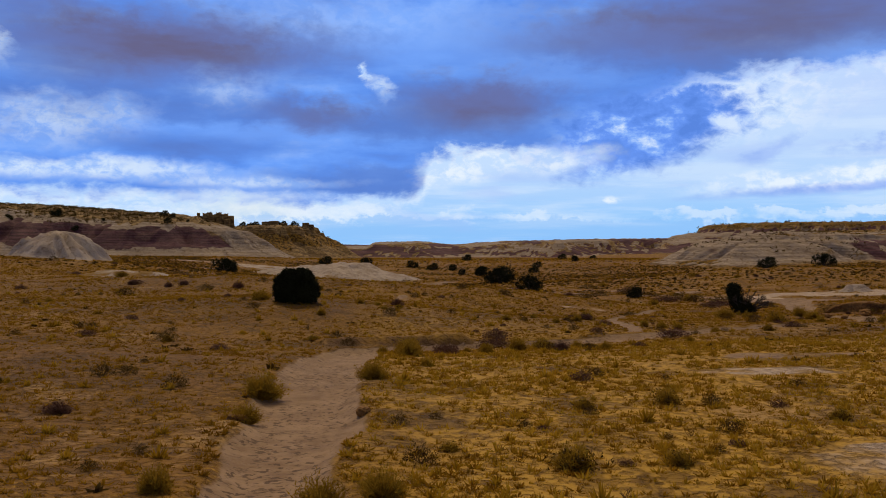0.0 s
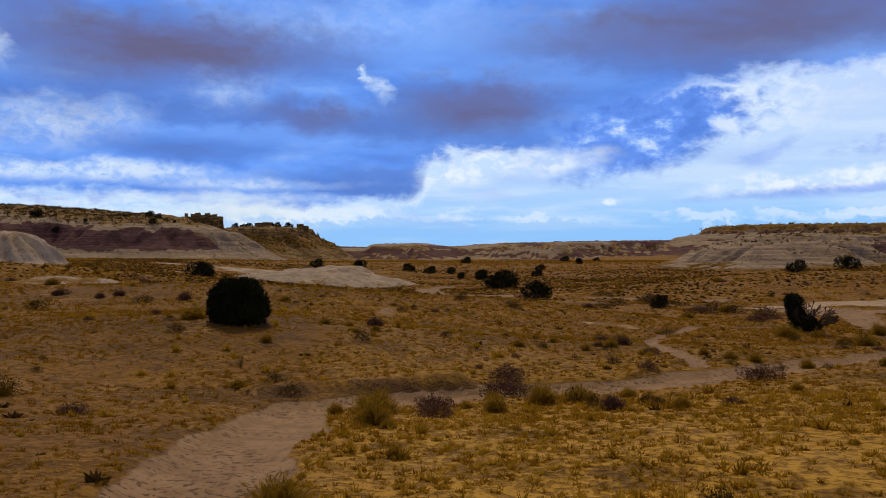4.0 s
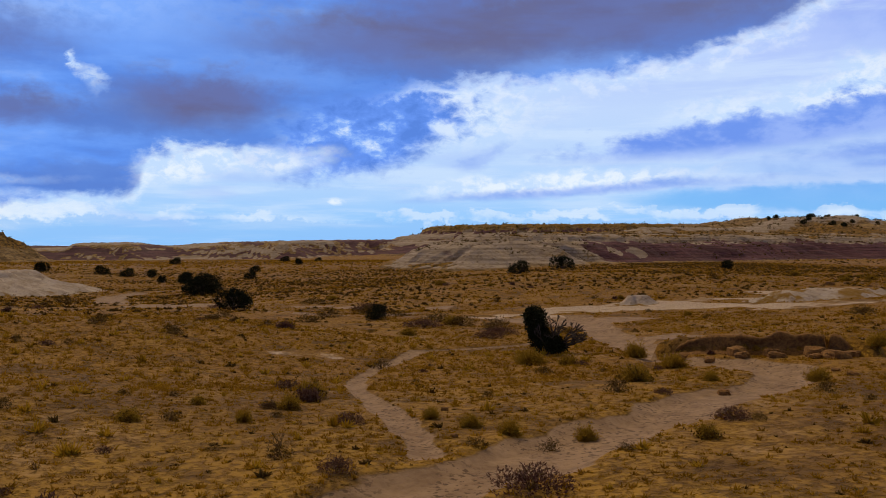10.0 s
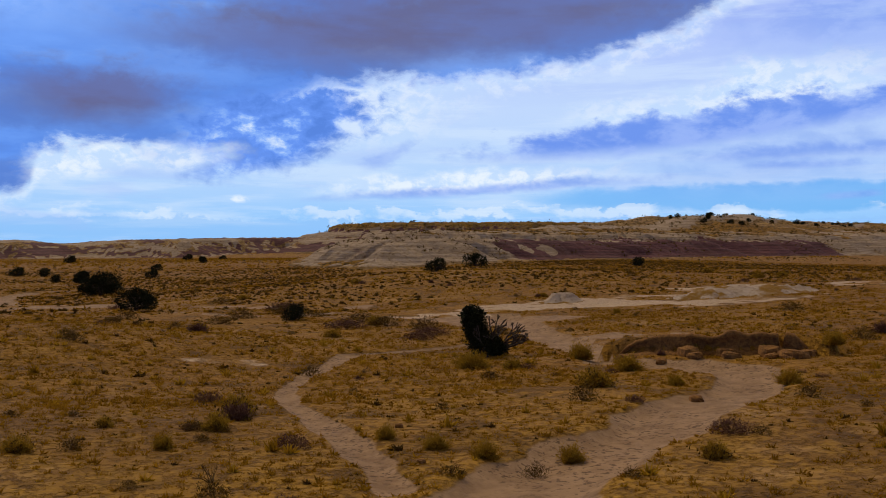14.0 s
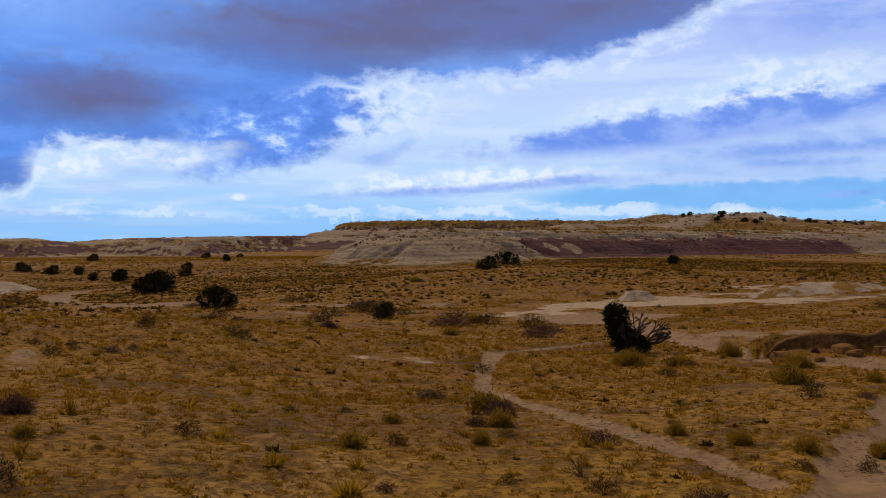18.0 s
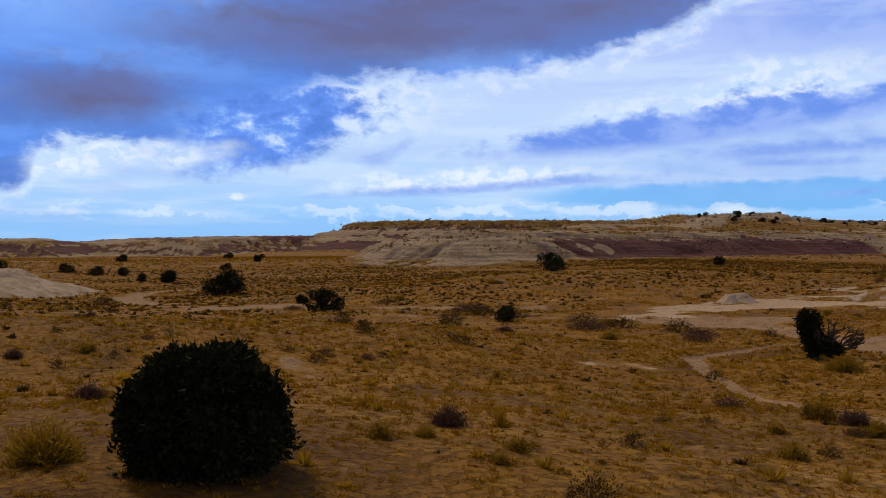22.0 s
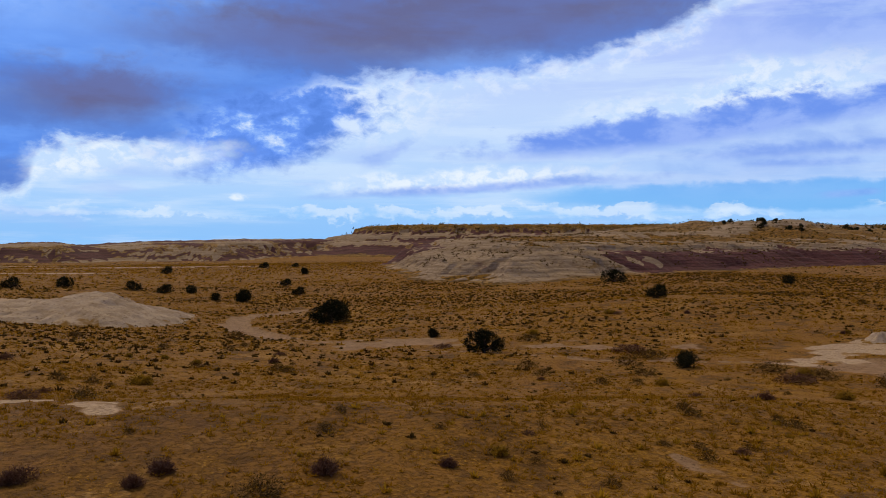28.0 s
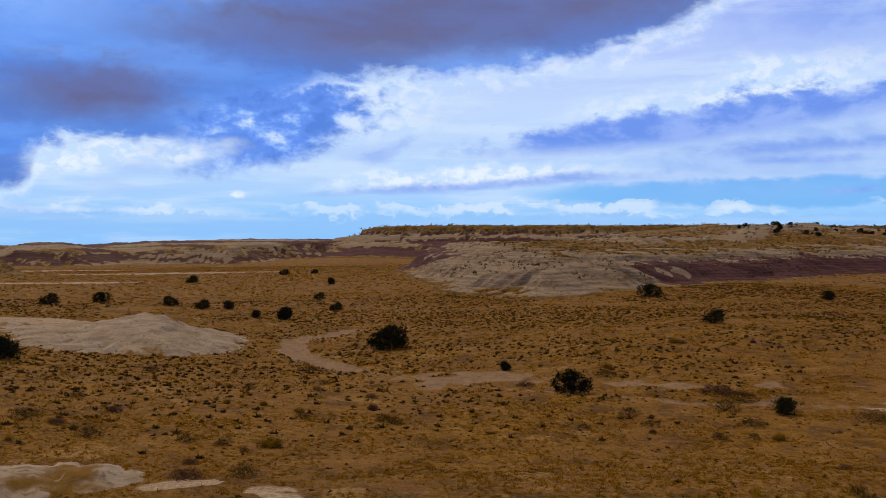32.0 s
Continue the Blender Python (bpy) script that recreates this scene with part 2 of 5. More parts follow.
    col = n.mix(n.math("MULTIPLY", heads, 0.45), col, (0.84, 0.92, 1.0))
    # Above the seen sky: an added warm, dim overcast that tints the ground's light.
    wide = n.noise(sheet(1.0, 1.5, 0.0), 0.045, 3, 0.5)
    col = n.mix(n.span(el, 17.0, 27.0), col, n.ramp(wide, [(0.35, (0.56, 0.49, 0.39)), (0.5, (0.24, 0.205, 0.155)), (0.65, (0.13, 0.11, 0.085))]))
    back = n.add("ShaderNodeBackground")
    n.put(back.inputs[0], col)
    back.inputs[1].default_value = 1.0
    out = n.add("ShaderNodeOutputWorld")
    t.links.new(back.outputs[0], out.inputs[0])


build_world()

# ---- materials ----


def material(name, rough=0.9):
    m = bpy.data.materials.new(name)
    m.use_nodes = True
    n = Nodes(m.node_tree)
    bsdf = m.node_tree.nodes["Principled BSDF"]
    bsdf.inputs["Roughness"].default_value = rough
    bsdf.inputs["Specular IOR Level"].default_value = 0.15
    place = n.add("ShaderNodeTexCoord").outputs["Object"]
    return m, n, bsdf, place


def bump(n, bsdf, height, strength, distance):
    b = n.add("ShaderNodeBump")
    b.inputs["Strength"].default_value = strength
    n.put(b.inputs["Distance"], distance)
    n.put(b.inputs["Height"], height)
    n.put(bsdf.inputs["Normal"], b.outputs[0])


def attribute(n, name):
    a = n.add("ShaderNodeAttribute", attribute_name=name)
    return a.outputs["Fac"]


def ground_material():
    m, n, b, p = material("dry_grassland_soil", 0.95)
    big = n.noise(p, 0.11, 5, 0.6)
    mid = n.noise(p, 0.9, 5, 0.62)
    fine = n.noise(p, 6.0, 5, 0.62)
    speck = n.noise(p, 11.0, 3, 0.6)
    thatch = n.mix(n.span(mid, 0.36, 0.66), (0.152, 0.069, 0.003), (0.262, 0.125, 0.007))
    thatch = n.mix(n.span(speck, 0.55, 0.64), thatch, (0.32, 0.165, 0.012))
    soil = n.mix(n.span(fine, 0.3, 0.7), (0.205, 0.096, 0.018), (0.125, 0.054, 0.008))
    cover = n.math("ADD", n.math("MULTIPLY", big, 0.6), n.math("MULTIPLY", mid, 0.6))
    c = n.mix(n.span(cover, 0.52, 0.68), thatch, n.mix(0.6, thatch, soil))
    c = n.mix(n.math("MULTIPLY", attribute(n, "straw"), n.span(fine, 0.66, 0.34, 0.35, 0.9)), c, (0.40, 0.225, 0.030))
    # Darkens reddish soil, and the patches where shade is painted in.
    c = n.mix(n.math("MULTIPLY", attribute(n, "umber_shade"), n.span(mid, 0.30, 0.60, 0.2, 0.8)), c, (0.085, 0.038, 0.012))
    # Dark specks: shade under the grass clumps, painted into the soil colour.
    c = n.mix(n.math("MULTIPLY", n.span(fine, 0.50, 0.68), n.math("MULTIPLY_ADD", attribute(n, "straw"), -0.30, 0.45)), c, (0.080, 0.033, 0.003))
    patch = n.noise(p, 0.33, 6, 0.7)
    c = n.mix(n.span(patch, 0.52, 0.62, 0.0, 0.62), c, (0.062, 0.028, 0.007))
    c = n.mix(n.span(patch, 0.44, 0.34, 0.0, 0.35), c, (0.30, 0.165, 0.03))
    tuft = n.noise(p, 2.3, 3, 0.55, 0.4)
    c = n.mix(n.span(tuft, 0.56, 0.64, 0.0, 0.55), c, (0.070, 0.030, 0.004))
    wide_tuft = n.noise(p, 0.75, 3, 0.55, 0.4)
    c = n.mix(n.span(wide_tuft, 0.58, 0.65, 0.0, 0.45), c, (0.065, 0.032, 0.009))
    bald = n.noise(p, 0.21, 7, 0.68, 0.3)
    c = n.mix(n.math("MULTIPLY", n.span(bald, 0.57, 0.66), n.span(fine, 0.62, 0.42, 0.25, 0.75)), c, (0.31, 0.180, 0.070))
    sand_f = n.span(n.math("ADD", attribute(n, "sand"), n.math("MULTIPLY", n.math("SUBTRACT", mid, 0.5), 0.7)), 0.34, 0.56)
    sand = n.mix(n.span(n.noise(p, 1.7, 6, 0.65), 0.35, 0.68), (0.255, 0.158, 0.092), (0.170, 0.100, 0.056))
    pock = n.noise(p, 8.0, 4, 0.6, 0.3)
    sand = n.mix(n.math("MULTIPLY", n.span(pock, 0.53, 0.61), n.span(n.noise(p, 0.6, 2), 0.32, 0.56)), sand, (0.088, 0.050, 0.028))
    c = n.mix(sand_f, c, sand)
    clay_f = n.span(n.math("ADD", attribute(n, "clay"), n.math("MULTIPLY", n.math("SUBTRACT", mid, 0.5), 0.8)), 0.36, 0.62)
    c = n.mix(clay_f, c, n.mix(n.span(fine, 0.3, 0.7), (0.42, 0.31, 0.225), (0.27, 0.185, 0.125)))
    n.put(b.inputs["Base Color"], c)
    h = n.math("SUBTRACT", n.math("MULTIPLY", speck, 0.4), n.math("MULTIPLY", n.span(fine, 0.48, 0.62), 0.5))
    h = n.math("ADD", n.mix(sand_f, h, n.math("MULTIPLY", pock, -0.5)), n.math("MULTIPLY", mid, 0.5))
    bump(n, b, h, 1.0, 0.06)
    return m


def strata_material():
    """Banded clay and sandstone; purple, pale and grassy shares come from the landform."""
    m, n, b, p = material("banded_clay", 0.95)
    streak = n.add("ShaderNodeMapping")
    n.put(streak.inputs[0], p)
    streak.inputs["Scale"].default_value = (0.35, 0.35, 3.2)
    lay = n.noise(streak.outputs[0], 0.55, 5, 0.6)
    mid = n.noise(p, 0.16, 6, 0.65)
    fine = n.noise(p, 1.1, 5, 0.65)
    thin = n.add("ShaderNodeMapping")
    n.put(thin.inputs[0], p)
    thin.inputs["Scale"].default_value = (0.06, 0.06, 2.6)
    line = n.noise(thin.outputs[0], 1.0, 4, 0.65)
    rock = n.mix(n.span(lay, 0.38, 0.62), (0.115, 0.063, 0.020), (0.265, 0.160, 0.060))
    rock = n.mix(n.span(fine, 0.46, 0.66), rock, (0.075, 0.042, 0.018))
    pale = n.mix(n.span(line, 0.40, 0.60), (0.285, 0.213, 0.160), (0.195, 0.138, 0.100))
    pale = n.mix(n.span(fine, 0.50, 0.70), pale, (0.125, 0.075, 0.044))
    purple = n.mix(n.span(line, 0.40, 0.60), (0.092, 0.037, 0.043), (0.055, 0.021, 0.024))
    purple = n.mix(n.span(fine, 0.66, 0.84, 0.0, 0.6), purple, (0.17, 0.10, 0.09))
    grass = n.mix(n.span(fine, 0.42, 0.60), (0.205, 0.103, 0.012), (0.050, 0.025, 0.006))
    jit = n.math("MULTIPLY", n.math("SUBTRACT", mid, 0.5), 0.7)
    c = n.mix(n.span(n.math("ADD", attribute(n, "pale"), jit), 0.40, 0.60), rock, pale)
    c = n.mix(n.span(n.math("ADD", attribute(n, "purple"), jit), 0.40, 0.60), c, purple)
    c = n.mix(n.span(n.math("ADD", attribute(n, "grassy"), jit), 0.40, 0.60), c, grass)
    n.put(b.inputs["Base Color"], c)
    bump(n, b, n.math("ADD", lay, fine), 0.8, 0.5)
    return m


def white_clay_material():
    m, n, b, p = material("white_clay", 0.95)
    fine = n.noise(p, 2.6, 6, 0.65)
    mid = n.noise(p, 0.5, 4, 0.6)
    c = n.mix(n.span(mid, 0.38, 0.64), (0.34, 0.265, 0.215), (0.245, 0.180, 0.138))
    c = n.mix(n.span(fine, 0.52, 0.70), c, (0.155, 0.100, 0.066))
    c = n.mix(n.span(n.math("ADD", attribute(n, "grassy"), n.math("MULTIPLY", n.math("SUBTRACT", mid, 0.5), 0.9)), 0.35, 0.60), c, (0.17, 0.085, 0.010))
    n.put(b.inputs["Base Color"], c)
    bump(n, b, fine, 0.9, 0.15)
    return m


def plant_material(name, cols, rough=0.85, thin=0.0, toned=False):
    m, n, b, p = material(name, rough)
    b.inputs["Specular IOR Level"].default_value = 0.03
    isl = n.add("ShaderNodeNewGeometry").outputs["Random Per Island"]
    obj = n.add("ShaderNodeObjectInfo").outputs["Random"]
    pick = n.math("ADD", n.math("MULTIPLY", isl, 0.35), n.math("MULTIPLY", attribute(n, "tone"), 0.65)) if toned else isl
    c = n.ramp(pick, [(k / (len(cols) - 1), col) for k, col in enumerate(cols)])
    c = n.mix(n.math("MULTIPLY", obj, 0.35), c, cols[0])
    big = n.noise(p, 0.35, 3)
    c = n.mix(n.span(big, 0.35, 0.7, 0.0, 0.45), c, cols[-1])
    n.put(b.inputs["Base Color"], c)
    if thin:
        glow = n.add("ShaderNodeBsdfTranslucent")
        n.put(glow.inputs[0], c)
        blend = n.add("ShaderNodeMixShader")
        blend.inputs[0].default_value = thin
        n.put(blend.inputs[1], b.outputs[0]), n.put(blend.inputs[2], glow.outputs[0])
        n.put(m.node_tree.nodes["Material Output"].inputs[0], blend.outputs[0])
    return m


def bark_material():
    m, n, b, p = material("grey_bark", 0.9)
    f = n.noise(p, 18.0, 5, 0.6)
    n.put(b.inputs["Base Color"], n.mix(n.span(f, 0.3, 0.7), (0.030, 0.020, 0.014), (0.085, 0.060, 0.042)))
    bump(n, b, f, 0.6, 0.02)
    return m


def stone_material(name="brown_stone", lift=1.0):
    m, n, b, p = material(name, 0.9)
    f = n.noise(p, 9.0, 5, 0.6)
    n.put(b.inputs["Base Color"], n.mix(n.span(f, 0.3, 0.7), (0.052 * lift, 0.023 * lift, 0.007 * lift), (0.125 * lift, 0.057 * lift, 0.014 * lift)))
    bump(n, b, f, 0.6, 0.03)
    return m


GROUND, STRATA, BARK, STONE, CLAY = ground_material(), strata_material(), bark_material(), stone_material(), white_clay_material()
BANK = stone_material("brown_bank_clay", 1.8)
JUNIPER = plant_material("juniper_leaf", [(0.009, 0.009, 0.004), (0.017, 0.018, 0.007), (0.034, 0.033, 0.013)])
SAGE = plant_material("dark_sage_leaf", [(0.045, 0.025, 0.006), (0.085, 0.049, 0.011), (0.14, 0.082, 0.018)])
STRAW = plant_material("straw_blade", [(0.135, 0.060, 0.004), (0.25, 0.120, 0.008), (0.39, 0.200, 0.015)], 0.85, 0.35, True)
YELLOW = plant_material("yellow_straw", [(0.20, 0.098, 0.005), (0.36, 0.198, 0.012), (0.50, 0.295, 0.025)], 0.85, 0.35, True)
RABBIT = plant_material("yellow_green_blade", [(0.15, 0.082, 0.008), (0.26, 0.145, 0.013), (0.37, 0.215, 0.024)], 0.85, 0.40)
BRUSH = plant_material("brown_brush_leaf", [(0.048, 0.025, 0.005), (0.090, 0.048, 0.010), (0.15, 0.082, 0.018)])
TWIG = plant_material("dry_twig", [(0.075, 0.040, 0.013), (0.125, 0.070, 0.024), (0.18, 0.105, 0.038)])
PURPLE = plant_material("purple_brown_brush", [(0.080, 0.035, 0.023), (0.135, 0.063, 0.040), (0.19, 0.100, 0.060)])

# ---- lie of the land ----


def hashed(i, j, seed):
    v = np.sin(i * 127.1 + j * 311.7 + seed * 74.7) * 43758.5453
    return v - np.floor(v)


def vnoise(x, y, seed=0):
    """Smooth lattice noise, 0 to 1."""
    i, j = np.floor(x), np.floor(y)
    u, v = x - i, y - j
    u, v = u * u * (3 - 2 * u), v * v * (3 - 2 * v)
    a, b = hashed(i, j, seed), hashed(i + 1, j, seed)
    c, d = hashed(i, j + 1, seed), hashed(i + 1, j + 1, seed)
    return a + (b - a) * u + (c - a) * v + (a - b - c + d) * u * v


def fbm(x, y, octaves=4, seed=0):
    s, amp, tot = 0.0, 1.0, 0.0
    for k in range(octaves):
        s = s + amp * vnoise(x * 2**k, y * 2**k, seed + k)
        tot += amp
        amp *= 0.5
    return s / tot


def smooth(a, b, v):
    t = np.clip((v - a) / (b - a), 0, 1)
    return t * t * (3 - 2 * t)


def sigmoid(u):
    return 1 / (1 + np.exp(-np.clip(u, -40, 40)))


# Knolls and hollows: centre x, y, half widths, height.
KNOLLS = [(-7, 42, 9, 7, 0.87), (-9, 58, 14, 7, 1.15), (5, 58, 9, 6, 0.79), (-16, 64, 10, 8, 0.61), (14, 52, 12, 12, -0.58), (22, 72, 18, 14, -0.38), (4, 112, 30, 24, -0.71), (28, 165, 40, 35, -0.83), (40, 108, 22, 14, 1.35), (-40, 88, 20, 22, 1.17), (4, 33, 11, 8, -0.31), (20, 26, 12, 10, 0.25), (-8, 16, 10, 9, -0.07), (-10, 150, 35, 35, -0.95), (0, 30, 7, 5, -0.32)]
LAND = (-0.35, 1.55, 2.49, 1.09)

# Dry washes: centre line, half width, depth.
WASHES = [
    ([(-1.5, 4), (-2.0, 10.2), (-2.3, 14.2), (-2.7, 18.5), (-2.9, 24.5), (-2.6, 28.8), (-1.0, 31.0), (1.6, 32.2), (5.0, 32.9), (7.6, 33.9), (10.2, 35.5),
      (12.4, 37.0), (15.2, 39.0), (19.3, 41.4), (21.6, 43.9), (21.3, 46.4), (20.6, 49.0), (22.0, 53.5), (23.5, 58.1), (26, 66), (28.4, 72.1)], 0.74, 0.20),
    ([(7.7, 35.6), (8.0, 37.2), (8.2, 39.6), (8.3, 42.0), (8.4, 44.4), (9.0, 47.5), (10.7, 51.0), (13.0, 54.8), (16.5, 57.0), (19.1, 57.8), (22.5, 57.5)], 0.19, 0.10),
    ([(10.9, 142.6), (6.0, 136.6), (2.0, 135.0), (-1.1, 125.9), (-1.7, 114.7), (-0.5, 106.6)], 1.15, 0.30),
    ([(-0.5, 106.6), (5.2, 91), (8.2, 87), (14, 80), (22, 75), (28, 71)], 0.14, 0.10),
]
# Bare ground: centre x, y, half widths, whether pale clay.
BARE = [
    (7.3, 20.2, 2.0, 0.7, 1), (6.0, 11.4, 1.6, 1.1, 1), (9.5, 24, 1.8, 0.8, 0), (34, 75, 12, 5.0, 1), (32, 71.5, 9, 3.0, 0), (43, 70, 9, 2.6, 1), (26, 68, 4.5, 4.0, 0), (8.5, 52.5, 1.6, 0.9, 1), (17, 84, 7, 6, 0), (4, 96, 8, 5, 0), (55, 80, 14, 4, 1),
    (-2.3, 51.3, 0.45, 1.7, 0), (-16.8, 63.3, 0.8, 2.4, 1), (-19.5, 66.5, 1.6, 0.9, 1), (-30, 156, 18, 5, 1), (-36, 120, 8, 4, 1),
    (25, 55, 3.0, 3.0, 0), (21.2, 46.6, 1.5, 1.3, 0), (35.5, 78.5, 2.6, 1.4, 1), (-25, 265, 22, 7, 1), (10, 340, 40, 9, 1), (-50, 420, 60, 14, 1), 
]


def line_distance(x, y, pts):
    best = np.full(np.shape(x), 1e9)
    for (x0, y0), (x1, y1) in zip(pts, pts[1:]):
        dx, dy = x1 - x0, y1 - y0
        f = np.clip(((x - x0) * dx + (y - y0) * dy) / (dx * dx + dy * dy), 0, 1)
        best = np.minimum(best, np.hypot(x - x0 - f * dx, y - y0 - f * dy))
    return best


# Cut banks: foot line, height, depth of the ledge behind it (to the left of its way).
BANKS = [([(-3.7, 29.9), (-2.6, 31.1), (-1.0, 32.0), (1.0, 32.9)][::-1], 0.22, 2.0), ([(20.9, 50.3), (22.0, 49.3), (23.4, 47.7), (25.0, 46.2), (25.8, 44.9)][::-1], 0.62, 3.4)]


def outside(x, y, pts):
    """Whether a place lies on the right-hand side of a line and beside it."""
    best, side = np.full(np.shape(x), 1e9), np.zeros(np.shape(x), bool)
    for (x0, y0), (x1, y1) in zip(pts, pts[1:]):
        dx, dy = x1 - x0, y1 - y0
        raw = ((x - x0) * dx + (y - y0) * dy) / (dx * dx + dy * dy)
        f = np.clip(raw, 0, 1)
        d = np.hypot(x - x0 - f * dx, y - y0 - f * dy)
        side = np.where(d < best, ((x - x0) * dy - (y - y0) * dx > 0) & (raw > -0.05) & (raw < 1.05), side)
        best = np.minimum(best, d)
    return side


def land(x, y):
    """Height of the ground, and its shares of wash sand and of pale clay."""
    x, y = np.asarray(x, float), np.asarray(y, float)
    z = LAND[0] + LAND[1] * sigmoid((45 - y) / 14) + LAND[2] * sigmoid((-x - 28) / 9) * sigmoid((230 - y) / 30) + LAND[3] * sigmoid((x - 45) / 12) * sigmoid((260 - y) / 30)
    for a, b, c, d, h in KNOLLS:
        z = z + h * np.exp(-(((x - a) / c) ** 2) - ((y - b) / d) ** 2)
    near = np.exp(-np.maximum(0, np.hypot(x, y - 40) - 60) / 120)
    z = z + (fbm(x / 7, y / 7, 3, 3) - 0.5) * 0.34 * near + (fbm(x / 1.3, y / 1.3, 3, 9) - 0.5) * 0.11 * near
    z = z - 1.9 * smooth(190, 480, y) * (1 - smooth(900, 1600, np.hypot(x, y)))
    z = z - 45 * smooth(900, 4800, np.hypot(x, y))
    far = smooth(250, 700, np.hypot(x, y))
    z = z + far * (fbm(x / 160, y / 160, 4, 5) - 0.55) * 6 - 0.4 * far
    sand, clay = np.zeros(x.shape), np.zeros(x.shape)
    wob = (fbm(x / 1.6, y / 1.6, 3, 21) - 0.5) * 1.3
    for pts, half, deep in WASHES:
        d = line_distance(x, y, pts) + wob * half
        cut = 1 - smooth(half * 0.80, half * 1.30 + 0.22, d)
        z = z - deep * cut
        sand = np.maximum(sand, 1 - smooth(half * 0.9, half * 1.5 + 0.15, d))
    for pts, tall, deep in BANKS:
        d = line_distance(x, y, pts) + wob * 0.12
        side = outside(x, y, pts)
        face = np.where(side, smooth(0.02, 0.35, d) * (1 - smooth(0.3, deep, d)), 0)
        z = z + tall * face * (0.75 + 0.5 * fbm(x / 0.9, y / 0.9, 2, 15))
        sand = sand * (1 - np.where(side, smooth(-0.02, 0.05, d) * (1 - smooth(0.5, deep, d)), 0))
    patchy = 0.45 + 0.6 * smooth(0.34, 0.60, fbm(x / 1.7, y / 1.7, 4, 33))
    broken = smooth(0.40, 0.58, fbm(x / 4.2, y / 2.6, 4, 31)) * patchy
    for a, b, c, d, pale in BARE:
        r = ((x - a) / c) ** 2 + ((y - b) / d) ** 2 + wob * 0.9
        f = (1 - smooth(0.5, 1.5, r)) * (broken if 5 < c < 15 else patchy)
        if pale:
            clay = np.maximum(clay, f)
        else:
            sand = np.maximum(sand, f * 0.8)
    return z, sand, clay


def height(x, y):
    return float(land(np.array([x]), np.array([y]))[0][0])


# ---- meshes ----


def mesh_of(name, verts, faces, mat, flat=False, **shares):
    """A mesh from arrays of corners and of triangles or quads, with float shares a corner."""
    verts, faces = np.asarray(verts, np.float32), np.asarray(faces, np.int32)
    me = bpy.data.meshes.new(name)
    k = faces.shape[1]
    me.vertices.add(len(verts))
    me.vertices.foreach_set("co", verts.ravel())
    me.loops.add(faces.size)
    me.loops.foreach_set("vertex_index", faces.ravel())
    me.polygons.add(len(faces))
    me.polygons.foreach_set("loop_start", np.arange(0, faces.size, k, dtype=np.int32))
    me.polygons.foreach_set("use_smooth", np.full(len(faces), not flat))
    me.update(calc_edges=True)
    for key, v in shares.items():
        me.attributes.new(key, "FLOAT", "POINT").data.foreach_set("value", np.asarray(v, np.float32).ravel())
    me.materials.append(mat)
    return me


def grid_faces(nu, nv):
    i = np.arange(nu * nv).reshape(nu, nv)
    return np.stack([i[:-1, :-1], i[1:, :-1], i[1:, 1:], i[:-1, 1:]], -1).reshape(-1, 4)


def part(name, me, parent, label=""):
    ob = new(name, me)
    ob.parent = parent
    return tagged(ob, label)


def steps(lo, hi, fine, fine_lo, fine_hi, grow):
    mid = list(np.arange(fine_lo, fine_hi + 1e-6, fine))
    for sign, end in ((1, hi), (-1, lo)):
        s, v = fine, mid[-1] if sign > 0 else mid[0]
        while (end - v) * sign > 0:
            s *= grow
            v += sign * s
            mid.append(v) if sign > 0 else mid.insert(0, v)
    return np.array(mid)


def build_ground():
    gx, gy = steps(-4700, 4700, 0.25, -16, 26, 1.034), steps(-600, 4800, 0.25, 7, 60, 1.030)
    x, y = np.meshgrid(gx, gy, indexing="ij")
    z, sand, clay = land(x, y)
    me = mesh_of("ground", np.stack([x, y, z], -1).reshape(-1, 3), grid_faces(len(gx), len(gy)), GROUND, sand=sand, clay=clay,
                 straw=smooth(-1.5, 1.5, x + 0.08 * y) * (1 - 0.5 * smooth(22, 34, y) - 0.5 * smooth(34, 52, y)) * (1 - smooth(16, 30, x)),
                 # Dark reddish soil, plus patches that paint in cloud shadow and lens vignetting.
                 umber_shade=np.exp(-(((x + 9) / 8) ** 2) - ((y - 40) / 6) ** 2) + 0.9 * np.exp(-(((x + 9) / 7) ** 2) - ((y - 18) / 11) ** 2) + 0.9 * np.exp(-(((x - 20) / 6) ** 2) - ((y - 35) / 5) ** 2) + 0.8 * np.exp(-(((x + 18) / 9) ** 2) - ((y - 58) / 12) ** 2)
                 # First bank: its brown soil and the undercut's shade drawn as one dark line.
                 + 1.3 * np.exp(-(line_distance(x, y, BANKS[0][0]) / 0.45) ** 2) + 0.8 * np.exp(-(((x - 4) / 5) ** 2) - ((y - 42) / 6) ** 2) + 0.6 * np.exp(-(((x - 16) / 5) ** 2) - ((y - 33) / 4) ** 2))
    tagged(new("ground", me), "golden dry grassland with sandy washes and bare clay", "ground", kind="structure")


build_ground()


